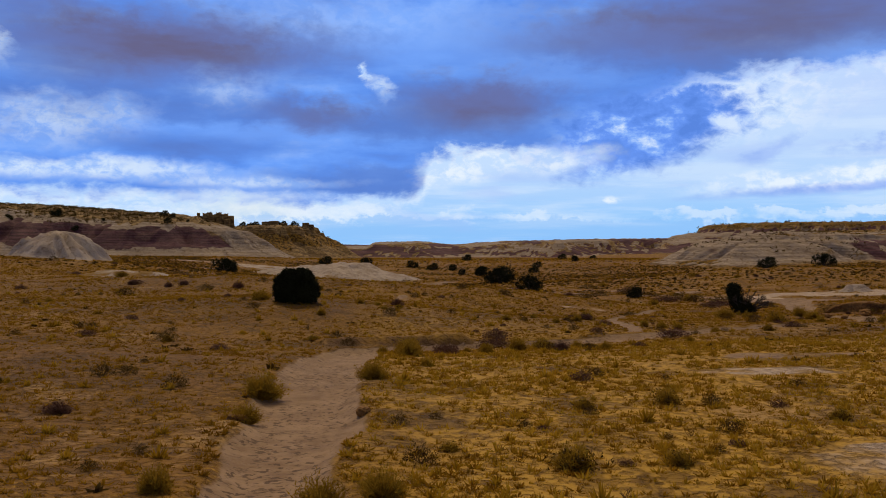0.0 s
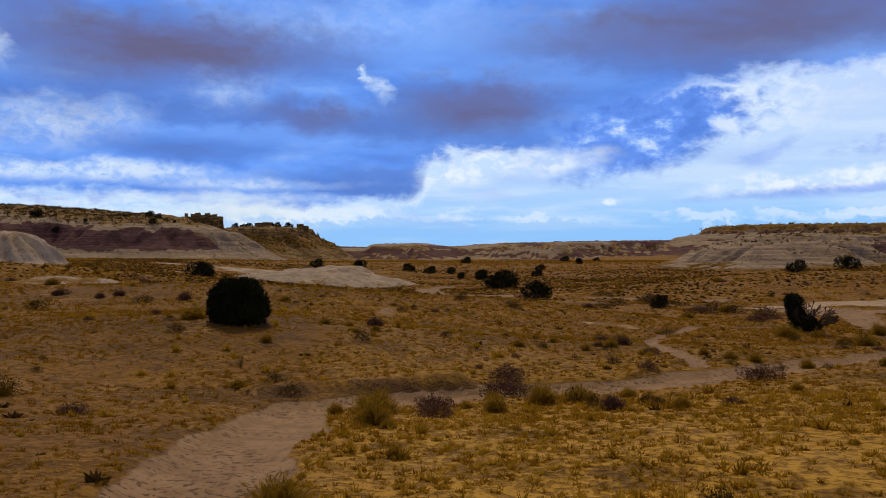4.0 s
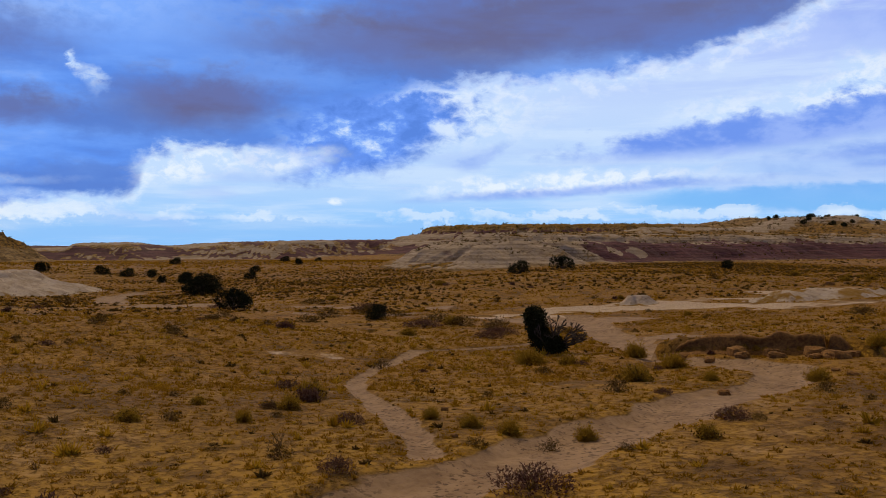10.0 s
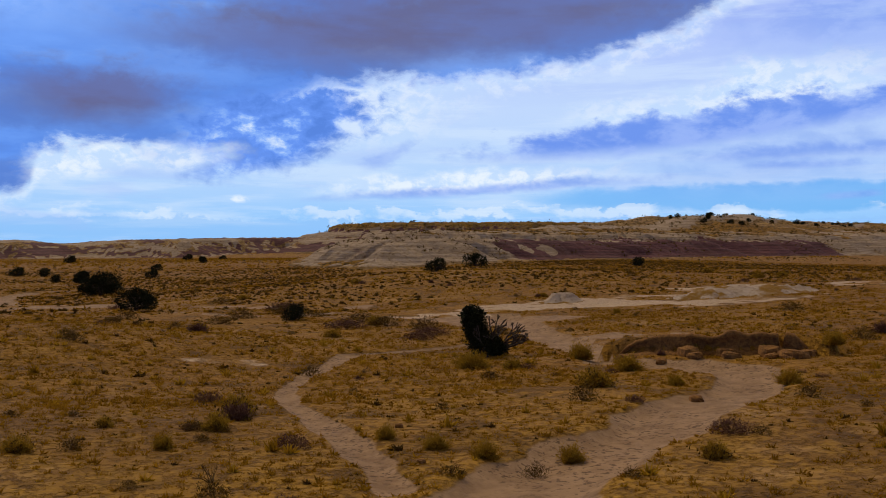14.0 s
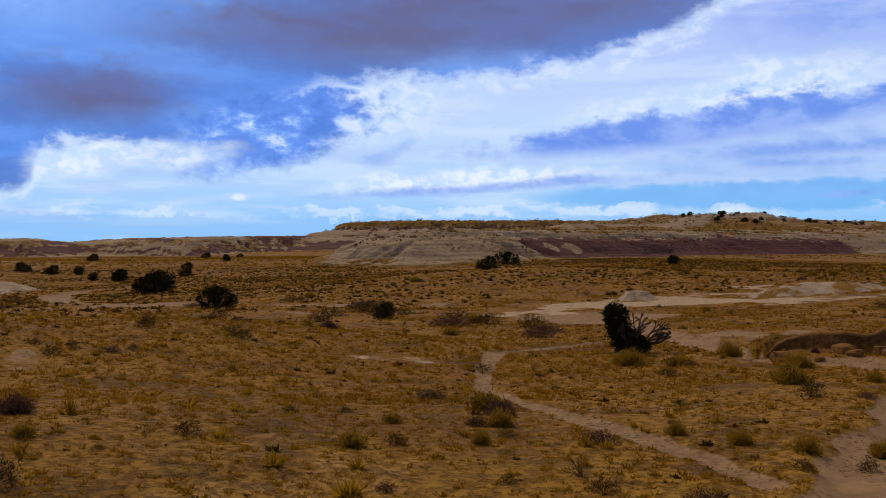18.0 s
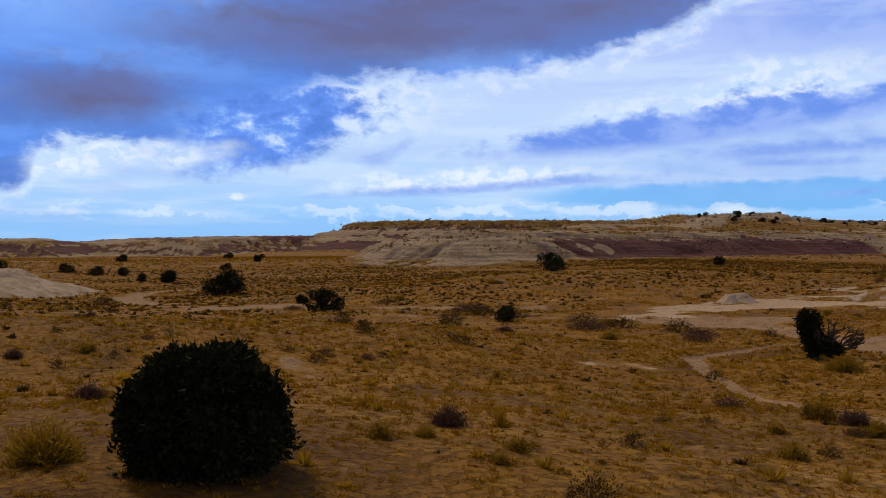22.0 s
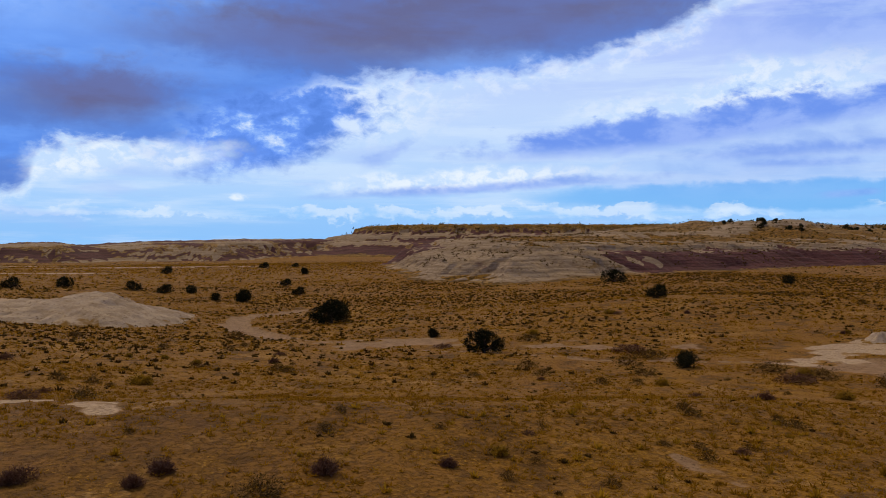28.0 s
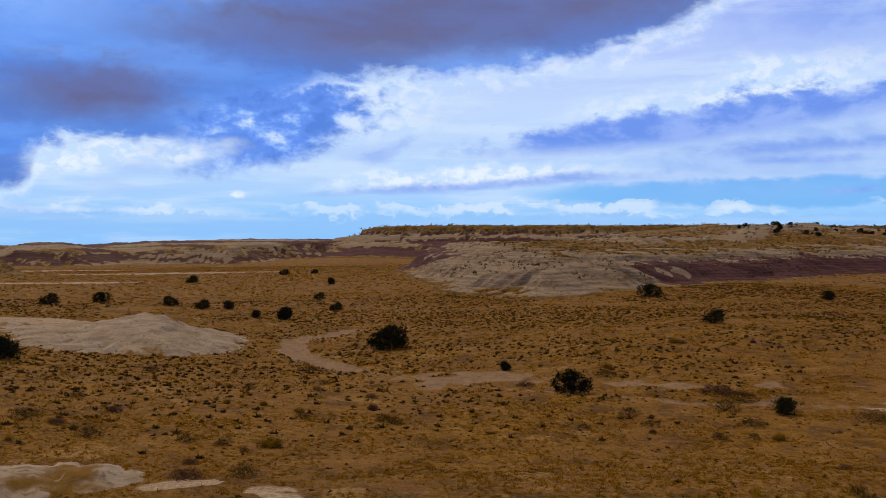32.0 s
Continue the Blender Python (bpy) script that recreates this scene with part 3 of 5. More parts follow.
def cut_bank(pts, tall, label):
    """The bare face of a cut bank, undercut at its foot, with a crumbling lip."""
    p = np.array(pts, float)
    t = np.r_[0, np.cumsum(np.hypot(*np.diff(p, axis=0).T))]
    u = np.arange(0, t[-1], 0.11)
    x, y = np.interp(u, t, p[:, 0]), np.interp(u, t, p[:, 1])
    dx, dy = np.gradient(x), np.gradient(y)
    k = np.hypot(dx, dy)
    nx, ny = dy / k, -dx / k
    ends = smooth(0, 0.18, u / u[-1]) * (1 - smooth(0.82, 1, u / u[-1]))
    rows = [(-0.40, -0.12), (-0.22, 0.06), (-0.12, 0.16), (0.02, 0.24), (0.06, 0.42), (0.03, 0.58), (0.06, 0.76), (0.02, 0.90), (0.08, 1.0), (0.22, 1.03), (0.60, 0.93)]
    up = land(x + nx * 0.6, y + ny * 0.6)[0]
    low = land(x - nx * 0.12, y - ny * 0.12)[0]
    v = []
    for k2, (off, f) in enumerate(rows):
        j = (fbm(u * 1.9, np.full(u.shape, f * 2.0), 3, 71) - 0.5) * 0.34 + (fbm(u * 7, np.full(u.shape, f * 6.0), 2, 72) - 0.5) * 0.10
        v.append(np.stack([x + nx * (off + j), y + ny * (off + j), low + (up - low) * f * (0.15 + 0.85 * ends) + (0.03 if f > 0.9 else 0) - 0.25 * (1 - ends) + f * (fbm(u * 1.6, 0 * u, 3, 73) - 0.5) * 0.5 * tall], -1))
    v = np.stack(v, 1)
    tagged(new("cut_bank", mesh_of("cut_bank", v.reshape(-1, 3), grid_faces(len(u), len(rows)), BANK)), label, "cut bank", kind="structure")


cut_bank(BANKS[1][0], 0.75, "undercut bank of brown clay above the sandy pool of the wash")



def inside(x, y, pts):
    hit = np.zeros(np.shape(x), bool)
    for (x0, y0), (x1, y1) in zip(pts, pts[1:] + pts[:1]):
        if y0 != y1:
            hit ^= ((y0 > y) != (y1 > y)) & (x < (x1 - x0) * (y - y0) / (y1 - y0) + x0)
    return hit


def edge_place(x, y, pts):
    """Distance to a closed outline and the way along it of the nearest place."""
    best, along, run = np.full(np.shape(x), 1e9), np.zeros(np.shape(x)), 0.0
    for (x0, y0), (x1, y1) in zip(pts, pts[1:] + pts[:1]):
        dx, dy = x1 - x0, y1 - y0
        size = math.hypot(dx, dy)
        f = np.clip(((x - x0) * dx + (y - y0) * dy) / (size * size), 0, 1)
        d = np.hypot(x - x0 - f * dx, y - y0 - f * dy)
        along = np.where(d < best, run + f * size, along)
        best = np.minimum(best, d)
        run += size
    return best, along


def landform(name, outline, profile, gx, gy, tint, gully, label, category, seed=0, stretch=1.0, high=None, rough=0.8, level=True, carve=1.0, wash=2.0):
    """A mesa, butte or mound: it rises inside its outline by a profile of distance from the edge and height, cut by gullies."""
    x, y = np.meshgrid(gx, gy, indexing="ij")
    pts = [(a * stretch, b) for a, b in outline]
    d, u = edge_place(x * stretch, y, pts)
    d = np.where(inside(x * stretch, y, pts), d, -d)
    jig = (fbm(x / 6, y / 6, 2, seed + 44) - 0.5) * 4
    u = u + jig
    ridge = 1 - np.abs(2 * vnoise(u / (1.9 * gully), d / (12 * gully) + 3, seed + 40) - 1)
    small = 1 - np.abs(2 * vnoise(u / (0.7 * gully) + 0.15 * d / gully, d / (6 * gully), seed + 41) - 1)
    spur = fbm(x / (7 * gully), y / (7 * gully), 3, seed + 50) - 0.5
    rib = 1 - np.abs(2 * vnoise(u / (0.26 * gully), d / (4 * gully), seed + 60) - 1)
    fade = smooth(-2 * gully, gully, d)
    back = d + fade * ((ridge - 0.5) * 2.6 + (small - 0.5) * 1.3 + spur * 3.4 + (rib - 0.5) * 0.5) * gully
    sharp, fine_cut = ridge, small
    ridge = 0.6 * ridge + 0.4 * small
    pv, pz = np.array(profile, float).T
    rise = np.interp(back, pv, pz)
    hi = 1.0 if high is None else high(x, y)
    base = land(x, y)[0]
    z = np.where(rise > 0, rise * hi, rise) + base * ((1 - smooth(0, pz.max() * 0.6, rise)) if level else 1.0)
    part_up = rise / pz.max()
    z = z - carve * (sharp**3 + 0.6 * fine_cut**3) * smooth(0.02, 0.15, part_up) * (1 - smooth(0.70, 0.95, part_up))
    z = z + (fbm(x / 2.6, y / 2.6, 4, seed + 70) - 0.5) * rough * (1 + smooth(0.55, 0.8, rise / pz.max())) * smooth(0.05, 0.25, rise / pz.max())
    pale, purple, grassy = tint(x, y, rise + (ridge - 0.5) * wash * smooth(0.2, 1.5, rise) * (1 - smooth(0.6, 0.8, part_up)), ridge)
    faces = grid_faces(len(gx), len(gy))
    mat = CLAY if name == "clay_mound" else STRATA
    faces = faces[(rise.ravel()[faces] > pz.min() + 0.02).any(1)]
    me = mesh_of(name, np.stack([x, y, z], -1).reshape(-1, 3), faces, mat, pale=pale, purple=purple, grassy=grassy)
    me.update()
    tagged(new(name, me), label, category, kind="structure")

    def top(px, py):
        i, j = np.searchsorted(gx, px).clip(0, len(gx) - 1), np.searchsorted(gy, py).clip(0, len(gy) - 1)
        return z[i, j]

    return top


def band(z, lo, hi, soft=0.5):
    return smooth(lo - soft, lo + soft, z) * (1 - smooth(hi - soft, hi + soft, z))


def left_tint(x, y, z, r):
    nose = smooth(-58, -50, x + 1.3 * (z - 5))
    wave = (fbm(x / 14, y / 14, 3, 39) - 0.5) * 1.6
    lift = 1.15 * smooth(75, 115, -x)
    purple = band(z + wave, 2.9, 8.4 + 0.4 * lift, 0.35) * (1 - nose)
    pale = np.maximum(band(z, 0.2, 3.2, 0.6), np.maximum(band(z + wave, 8.2, 9.6 + lift, 0.35), nose * band(z, 0.2, 9.3, 0.4)))
    return pale, purple, smooth(10.8 + lift, 12.6 + lift, z + wave) * 0.75 + (1 - smooth(-0.4, 0.3, z))


def right_tint(x, y, z, r):
    spots = np.zeros(x.shape)
    mid = smooth(80, 94, x) * (1 - smooth(205, 228, x))
    purple = 1.15 * band(z, 0.3, 5.5, 0.12) * mid
    for a, b, c, d in ((100.5, 2.7, 3.0, 1.7), (93.6, 3.3, 1.3, 1.2)):
        spot = 1 - smooth(0.7, 1.1, ((x - a) / c) ** 2 + ((z - b) / d) ** 2)
        purple, spots = purple * (1 - spot), np.maximum(spots, spot)
    purple = purple * np.where(x < 97, smooth(0.30, 0.70, r + 0.25 * mid), 1)
    mixed = smooth(0.40, 0.58, fbm(x / 8 + y / 11, z * 0.9, 3, 37))
    pale = np.maximum(band(z, 0.3, 7.4, 0.3) * (1 - mid * 0.6) * (0.55 + 0.6 * mixed), band(z, 5.4, 7.3, 0.25) * (0.7 + 0.5 * mixed))
    pale = np.maximum(pale, band(z, 7.9, 8.9, 0.2) * 0.75)
    purple = np.maximum(purple, band(z, 1.6, 4.0, 0.5) * (1 - mid) * smooth(0.60, 0.70, fbm(x / 13, y / 13, 3, 38)) * 0.6)
    tufts = smooth(0.50, 0.64, fbm(x / 9, y / 9, 3, 35)) * (1 - smooth(0.5, 1.8, z)) * 0.95 * (1 - smooth(70, 85, x))
    pale = np.maximum(pale, spots)
    shelf = np.maximum(band(z, 7.15, 7.75, 0.12) * 0.75 * smooth(0.40, 0.55, fbm(x / 12, y / 12, 3, 36)), smooth(8.8, 9.6, z) * (0.60 + 0.60 * smooth(0.38, 0.58, fbm(x / 22, y / 22, 3, 34)) + 0.3 * smooth(9.8, 11.2, z)))
    return pale, purple, np.maximum(shelf + (1 - smooth(-0.3, 0.3, z)), tufts)


def far_mesa_tint(x, y, z, r):
    f = fbm(x / 60, z / 1.4 + y / 300, 3, 78)
    return smooth(0.50, 0.62, f) * band(z, 3, 16, 1.0), smooth(0.40, 0.52, 1 - f) * band(z, 2, 17, 1.0), np.maximum(smooth(17.5, 19.5, z) * 0.85, 1 - smooth(0.0, 0.7, z))


def far_tint(x, y, z, r):
    f = fbm(x / 45, z / 1.1 + y / 300, 3, 77)
    return np.maximum(smooth(0.52, 0.62, f) * 0.95, band(z, 0.2, 1.6, 0.3) * smooth(0.40, 0.52, fbm(x / 26, y / 60, 3, 79))), smooth(0.42, 0.52, 1 - f) * 0.8, (1 - smooth(-0.2, 0.3, z)) + smooth(6.2, 7.2, z) * 0.3


def ochre_tint(x, y, z, r):
    return 0 * z, 0 * z, 0.30 + 0.35 * band(z, 4.5, 8.5, 1.0) + (1 - smooth(-0.4, 0.3, z))


def clay_tint(x, y, z, r):
    patchy = smooth(0.54, 0.62, fbm(x / 2.2, y / 3.5, 4, 97)) * 0.5
    return 0.62 + 0.4 * r + 0 * z, 0 * z, np.maximum((1 - smooth(0.0, 0.25, z)) * 0.7, patchy * (1 - smooth(0.5, 1.4, z)))


def hummock_tint(x, y, z, r):
    return 0.62 + 0.4 * r + 0 * z, 0 * z, np.maximum((1 - smooth(0.0, 0.2, z)) * 0.8, smooth(0.46, 0.58, fbm(x / 1.6, y / 1.2, 4, 98)) * 0.52)


left_top = landform("mesa", [(-40, 232), (-42, 222), (-50, 211), (-62, 206), (-80, 203), (-110, 194), (-160, 186), (-330, 190), (-330, 460), (-130, 460), (-80, 330), (-52, 264), (-41, 242)],
         [(-30, -2.5), (-8, -0.8), (0, 0.1), (4, 1.3), (9, 3.9), (14.5, 8.2), (16, 8.7), (20, 9.9), (24, 10.7), (31, 11.9), (60, 12.5), (150, 14.0), (260, 15)],
         steps(-335, -28, 0.6, -125, -34, 1.06), steps(150, 470, 0.6, 180, 262, 1.05), left_tint, 2.6, "eroded mesa with purple and pale clay bands", "mesa", 1, 1.0,
         lambda x, y: 0.98 + 0.07 * smooth(58, 68, -x) + 0.17 * smooth(70, 118, -x), 0.7, True, 0.8, 0.7)


def knobby(x, y):
    """The rocky hill on the shelf, and the gentle rise of the shelf towards it."""
    back = y - np.interp(x, [150, 210, 300, 430, 640], [200, 214, 240, 310, 420])
    hill = smooth(212, 252, x) * smooth(38, 84, back) * (1 - smooth(150, 240, back))
    return 1.0 + hill * (0.22 + 0.62 * fbm(x / 15, y / 15, 4, 95)) + 0.25 * smooth(60, 160, x) * smooth(230, 300, y)


right_top = landform("mesa", [(52, 168), (78, 174), (104, 186), (150, 200), (210, 214), (300, 240), (430, 310), (640, 420), (640, 640), (260, 640), (200, 560), (140, 450), (92, 340), (60, 240), (47, 195)],
         [(-30, -2.5), (-8, -0.8), (0, 0.1), (5, 1.2), (13, 4.9), (16, 5.4), (21, 5.5), (22.5, 7.0), (40, 7.3), (80, 7.6), (84, 8.7), (130, 9.0), (200, 10.4), (300, 11.5)],
         steps(30, 645, 0.55, 38, 150, 1.03), steps(140, 645, 0.55, 158, 245, 1.03), right_tint, 3.4, "long mesa with purple clay slope and pale cliff bands", "mesa", 2, 1.0,
                     knobby, 0.7, True, 1.1, 0.5)
far_top = landform("mesa", [(134, 660), (168, 600), (240, 548), (420, 482), (620, 425), (1000, 330), (1000, 1100), (260, 1100), (170, 850), (134, 750)],
         [(-50, -4), (-8, -0.8), (0, 0.1), (14, 3.5), (30, 6.5), (32, 8.2), (56, 10.0), (59, 12.4), (82, 15.0), (86, 19.4), (96, 20.6), (300, 22.0), (500, 25.0)],
         steps(80, 1010, 2.2, 90, 420, 1.04), steps(300, 1110, 2.2, 420, 760, 1.05), far_mesa_tint, 6.0, "high flat-topped mesa behind the banded clay shelf", "mesa", 25, 1.0, None, 1.4, True, 1.5, 2.0)
butte_top = landform("butte", [(-66 + 34 * math.cos(a), 345 + 40 * math.sin(a)) for a in np.linspace(0, 2 * math.pi, 20)[:-1]],
         [(-20, -2), (-5, -0.7), (0, 0.1), (12, 4.5), (19, 8.8), (20.5, 10.4), (27, 11.0), (40, 11.4)], steps(-125, -10, 0.9, -110, -24, 1.1), steps(285, 420, 0.9, 298, 350, 1.1),
         ochre_tint, 2.6, "ochre sandstone butte with a rugged top", "butte", 3, 1.0)
landform("mesa", [(-330, 620), (-200, 560), (-120, 575), (-75, 535), (-20, 520), (20, 548), (70, 535), (120, 590), (180, 660), (260, 730), (420, 830), (420, 1300), (-700, 1300), (-600, 700)],
         [(-50, -3), (-10, -1), (0, 0.2), (6, 1.6), (16, 3.4), (24, 5.2), (26, 7.0), (60, 7.4), (300, 8.6)], steps(-720, 430, 2.2, -330, 210, 1.06), steps(480, 1310, 2.2, 505, 640, 1.06),
         far_tint, 8.0, "distant purple and grey badland cliffs", "mesa", 4, 1.0, lambda x, y: np.interp(x + 16 * (fbm(x / 30, y / 30, 2, 94) - 0.5), [-330, -120, -72, -50, -44, -14, -9, 12, 42, 78, 125, 180, 420], [0.7, 0.5, 0.36, 0.40, 0.78, 0.78, 0.62, 0.48, 0.74, 0.93, 1.05, 1.2, 1.3]) * (0.85 + 0.3 * fbm(x / 18, y / 60, 2, 93)), 1.0, True, 2.2, 2.0)
landform("clay_mound", [(-16 + 13 * math.cos(a), 138 + 19 * math.sin(a)) for a in np.linspace(0, 2 * math.pi, 20)[:-1]],
         [(-6, -0.8), (-2, -0.3), (0, 0.05), (2, 0.6), (6, 1.3), (10, 1.8), (16, 2.0)], steps(-36, 4, 0.34, -33, 1, 1.1), steps(115, 164, 0.34, 116, 160, 1.1),
         clay_tint, 1.5, "low bare white clay mound with rills", "clay mound", 6, 1.0, lambda x, y: (0.62 + 0.8 * fbm(x / 6, y / 10, 3, 91)) * (0.62 + 0.46 * smooth(-21, -12, x)), 0.5, False, 0.8, 0.4)
landform("clay_mound", [(-29 + 11 * math.cos(a), 150 + 12 * math.sin(a)) for a in np.linspace(0, 2 * math.pi, 20)[:-1]],
         [(-6, -0.8), (-2, -0.3), (0, 0.05), (3, 0.12), (6, 0.2), (12, 0.3)], steps(-44, -12, 0.4, -42, -16, 1.1), steps(134, 166, 0.4, 136, 164, 1.1),
         clay_tint, 1.3, "flat pale clay rise beside the mound", "clay mound", 16, 1.0, lambda x, y: 0.4 + 0.9 * fbm(x / 5, y / 9, 3, 92), 0.3, False, 0.3, 0.4)
landform("clay_mound", [(-39 + 4.7 * math.cos(a), 91 + 5 * math.sin(a)) for a in np.linspace(0, 2 * math.pi, 16)[:-1]],
         [(-3, -0.8), (-1, -0.2), (0, 0.1), (1.6, 1.3), (3.4, 2.4), (5, 2.9)], steps(-48, -30, 0.28, -47, -31, 1.1), steps(82, 100, 0.28, 83, 99, 1.1),
         clay_tint, 0.8, "pale conical clay mound", "clay mound", 7, 1.0, None, 0.2, False, 0.25, 0.3)
landform("clay_mound", [(-24 + 4.0 * math.cos(a), 68.8 + 2.8 * math.sin(a)) for a in np.linspace(0, 2 * math.pi, 16)[:-1]],
         [(-2, -0.6), (-0.6, -0.2), (0, 0.05), (1.2, 0.34), (2.5, 0.55), (4, 0.65)], steps(-34, -16, 0.2, -30, -18, 1.1), steps(62, 76, 0.2, 64, 74, 1.1),
         hummock_tint, 0.7, "pale rilled clay hummock in dry grass", "clay mound", 8, 1.0, None, 0.2, False, 0.3, 0.2)
landform("clay_mound", [(49 + 7.0 * math.cos(a), 74 + 2.4 * math.sin(a)) for a in np.linspace(0, 2 * math.pi, 20)[:-1]],
         [(-2, -0.6), (-0.6, -0.2), (0, 0.05), (0.9, 0.32), (2.0, 0.6), (4, 0.75)], steps(38, 60, 0.2, 41, 57, 1.1), steps(68, 80, 0.2, 70, 78, 1.1),
         hummock_tint, 0.7, "long pale clay bank above the flat", "clay mound", 12, 1.0, lambda x, y: 0.4 + 1.0 * fbm(x / 3, y / 4, 3, 90), 0.2, False, 0.3, 0.2)
landform("clay_mound", [(36 + 1.5 * math.cos(a), 78.4 + 1.2 * math.sin(a)) for a in np.linspace(0, 2 * math.pi, 14)[:-1]],
         [(-1.5, -0.5), (-0.5, -0.15), (0, 0.05), (0.7, 0.30), (1.5, 0.66)], steps(32, 40, 0.14, 33, 39, 1.1), steps(75, 82, 0.14, 75.5, 81, 1.1),
         clay_tint, 0.4, "small white clay knob on bare ground", "clay mound", 9, 1.0, None, 0.1, False, 0.08, 0.2)

# ---- plants ----
rng = np.random.default_rng(7)


def twig_tubes(starts, ends, r0, r1, sides=3):
    """Straight tapered twigs as closed little prisms."""
    s, e = np.asarray(starts, float), np.asarray(ends, float)
    n = len(s)
    d = e - s
    d /= np.linalg.norm(d, axis=1)[:, None] + 1e-9
    up = np.where(np.abs(d[:, 2:3]) > 0.9, (1.0, 0, 0), (0, 0, 1.0))
    u = np.cross(d, up)
    u /= np.linalg.norm(u, axis=1)[:, None] + 1e-9
    w = np.cross(d, u)
    ang = np.arange(sides) * 2 * np.pi / sides
    ring = np.cos(ang)[None, :, None] * u[:, None] + np.sin(ang)[None, :, None] * w[:, None]
    r0, r1 = (np.broadcast_to(np.asarray(r, float), n)[:, None, None] for r in (r0, r1))
    v = np.concatenate([s[:, None] + ring * r0, e[:, None] + ring * r1], 1).reshape(-1, 3)
    i = np.arange(sides)
    j = (i + 1) % sides
    q = np.concatenate([np.stack([i, j, sides + j], -1), np.stack([i, sides + j, sides + i], -1)])
    return v, (q[None] + (np.arange(n) * 2 * sides)[:, None, None]).reshape(-1, 3)


def branching(r, n, reach, rise, levels, kink=0.5, splits=3, seg=0.39, decay=0.75):
    """Starts, ends and radii of branches that fork from a base at the origin."""
    s, e, ra = [], [], []
    tips = []
    for k in range(n):
        a, el = r.uniform(0, 2 * np.pi), r.uniform(0.35, 1.35)
        d = np.array([math.cos(a) * math.cos(el), math.sin(a) * math.cos(el), math.sin(el)])
        tips.append((np.zeros(3) + r.normal(0, 0.02, 3) * (1, 1, 0), d, 1.0))
    for lev in range(levels):
        then = []
        for p, d, size in tips:
            q = p + d * (reach, reach, rise) * size * seg * r.uniform(0.77, 1.23) * decay**lev
            s.append(p), e.append(q), ra.append(size * 0.62**lev)
            for _ in range(splits if lev else 2):
                d2 = d + r.normal(0, kink, 3)
                d2[2] += 0.15
                then.append((q, d2 / np.linalg.norm(d2), size * r.uniform(0.75, 1)))
        tips = then
    return np.array(s), np.array(e), np.array(ra), np.array([t[0] for t in tips])


def sprays(r, centres, out, size, count, wide=0.35):
    """Small leaf triangles thrown out round centres."""
    n = len(centres) * count
    c = np.repeat(centres, count, 0) + r.normal(0, size * 0.55, (n, 3))
    d = np.repeat(out, count, 0) + r.normal(0, 0.75, (n, 3))
    d /= np.linalg.norm(d, axis=1)[:, None] + 1e-9
    t = np.cross(d, r.normal(0, 1, (n, 3)))
    t /= np.linalg.norm(t, axis=1)[:, None] + 1e-9
    ln = size * r.uniform(0.6, 1.3, (n, 1))
    v = np.stack([c - t * ln * wide, c + t * ln * wide, c + d * ln], 1)
    return v.reshape(-1, 3), np.arange(3 * n).reshape(-1, 3)


def thing(name, x, y, label, category, group="", size=1.0, turn=0.0, sink=0.03):
    ob = new(name)
    ob.matrix_basis = pose(x, y, height(x, y) - sink * size, 0, 0, turn)
    ob.scale = (size, size, size)
    return tagged(ob, label, category, group)


def juniper(x, y, wide, tall, seed, clumps, per, label, lobes, turn=0.0):
    """A shrubby juniper: short trunk, forked limbs, crown of leaf sprays over uneven lobes."""
    r = np.random.default_rng(seed)
    ob = thing("juniper", x, y, label, "juniper", "junipers on the plain", 1.0, turn)
    v, f = twig_tubes([(0, 0, -0.1)], [(0.02 * wide, 0, 0.16 * tall)], 0.06 * wide, 0.045 * wide, 7)
    part("trunk", mesh_of("trunk", v, f, BARK), ob, "short grey shaggy trunk")
    for _ in range(4):
        s, e, ra, _ = branching(r, 1, wide * 0.5, tall * 0.7, 3)
        v, f = twig_tubes(s + (0, 0, 0.1 * tall), e + (0, 0, 0.1 * tall), 0.034 * wide * ra, 0.024 * wide * ra, 4)
        part("limb", mesh_of("limb", v, f, BARK), ob)
    cs, os_ = [], []
    for lx, ly, lz, rx, ry, rz in lobes:
        k = int(clumps * rx * rz * 9)
        d = r.normal(0, 1, (k, 3))
        d /= np.linalg.norm(d, axis=1)[:, None]
        q = r.uniform(0.45, 1.0, (k, 1)) ** 0.6
        q = np.where(r.uniform(0, 1, (k, 1)) < 0.07, r.uniform(1.02, 1.22, (k, 1)), q)
        bumpy = 1 + 0.22 * np.sin(d[:, :1] * 7 + lx * 9) * np.sin(d[:, 1:2] * 6 + d[:, 2:] * 5)
        p = np.array([lx, ly, lz]) + d * q * bumpy * (rx, ry, rz)
        keep = p[:, 2] > 0.03
        cs.append(p[keep] * (wide, wide, tall)), os_.append((d + (0, 0, 0.45))[keep])
    v, f = sprays(r, np.concatenate(cs), np.concatenate(os_), 0.040 * wide, per, 0.34)
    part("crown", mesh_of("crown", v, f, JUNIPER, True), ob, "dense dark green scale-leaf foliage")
    return ob


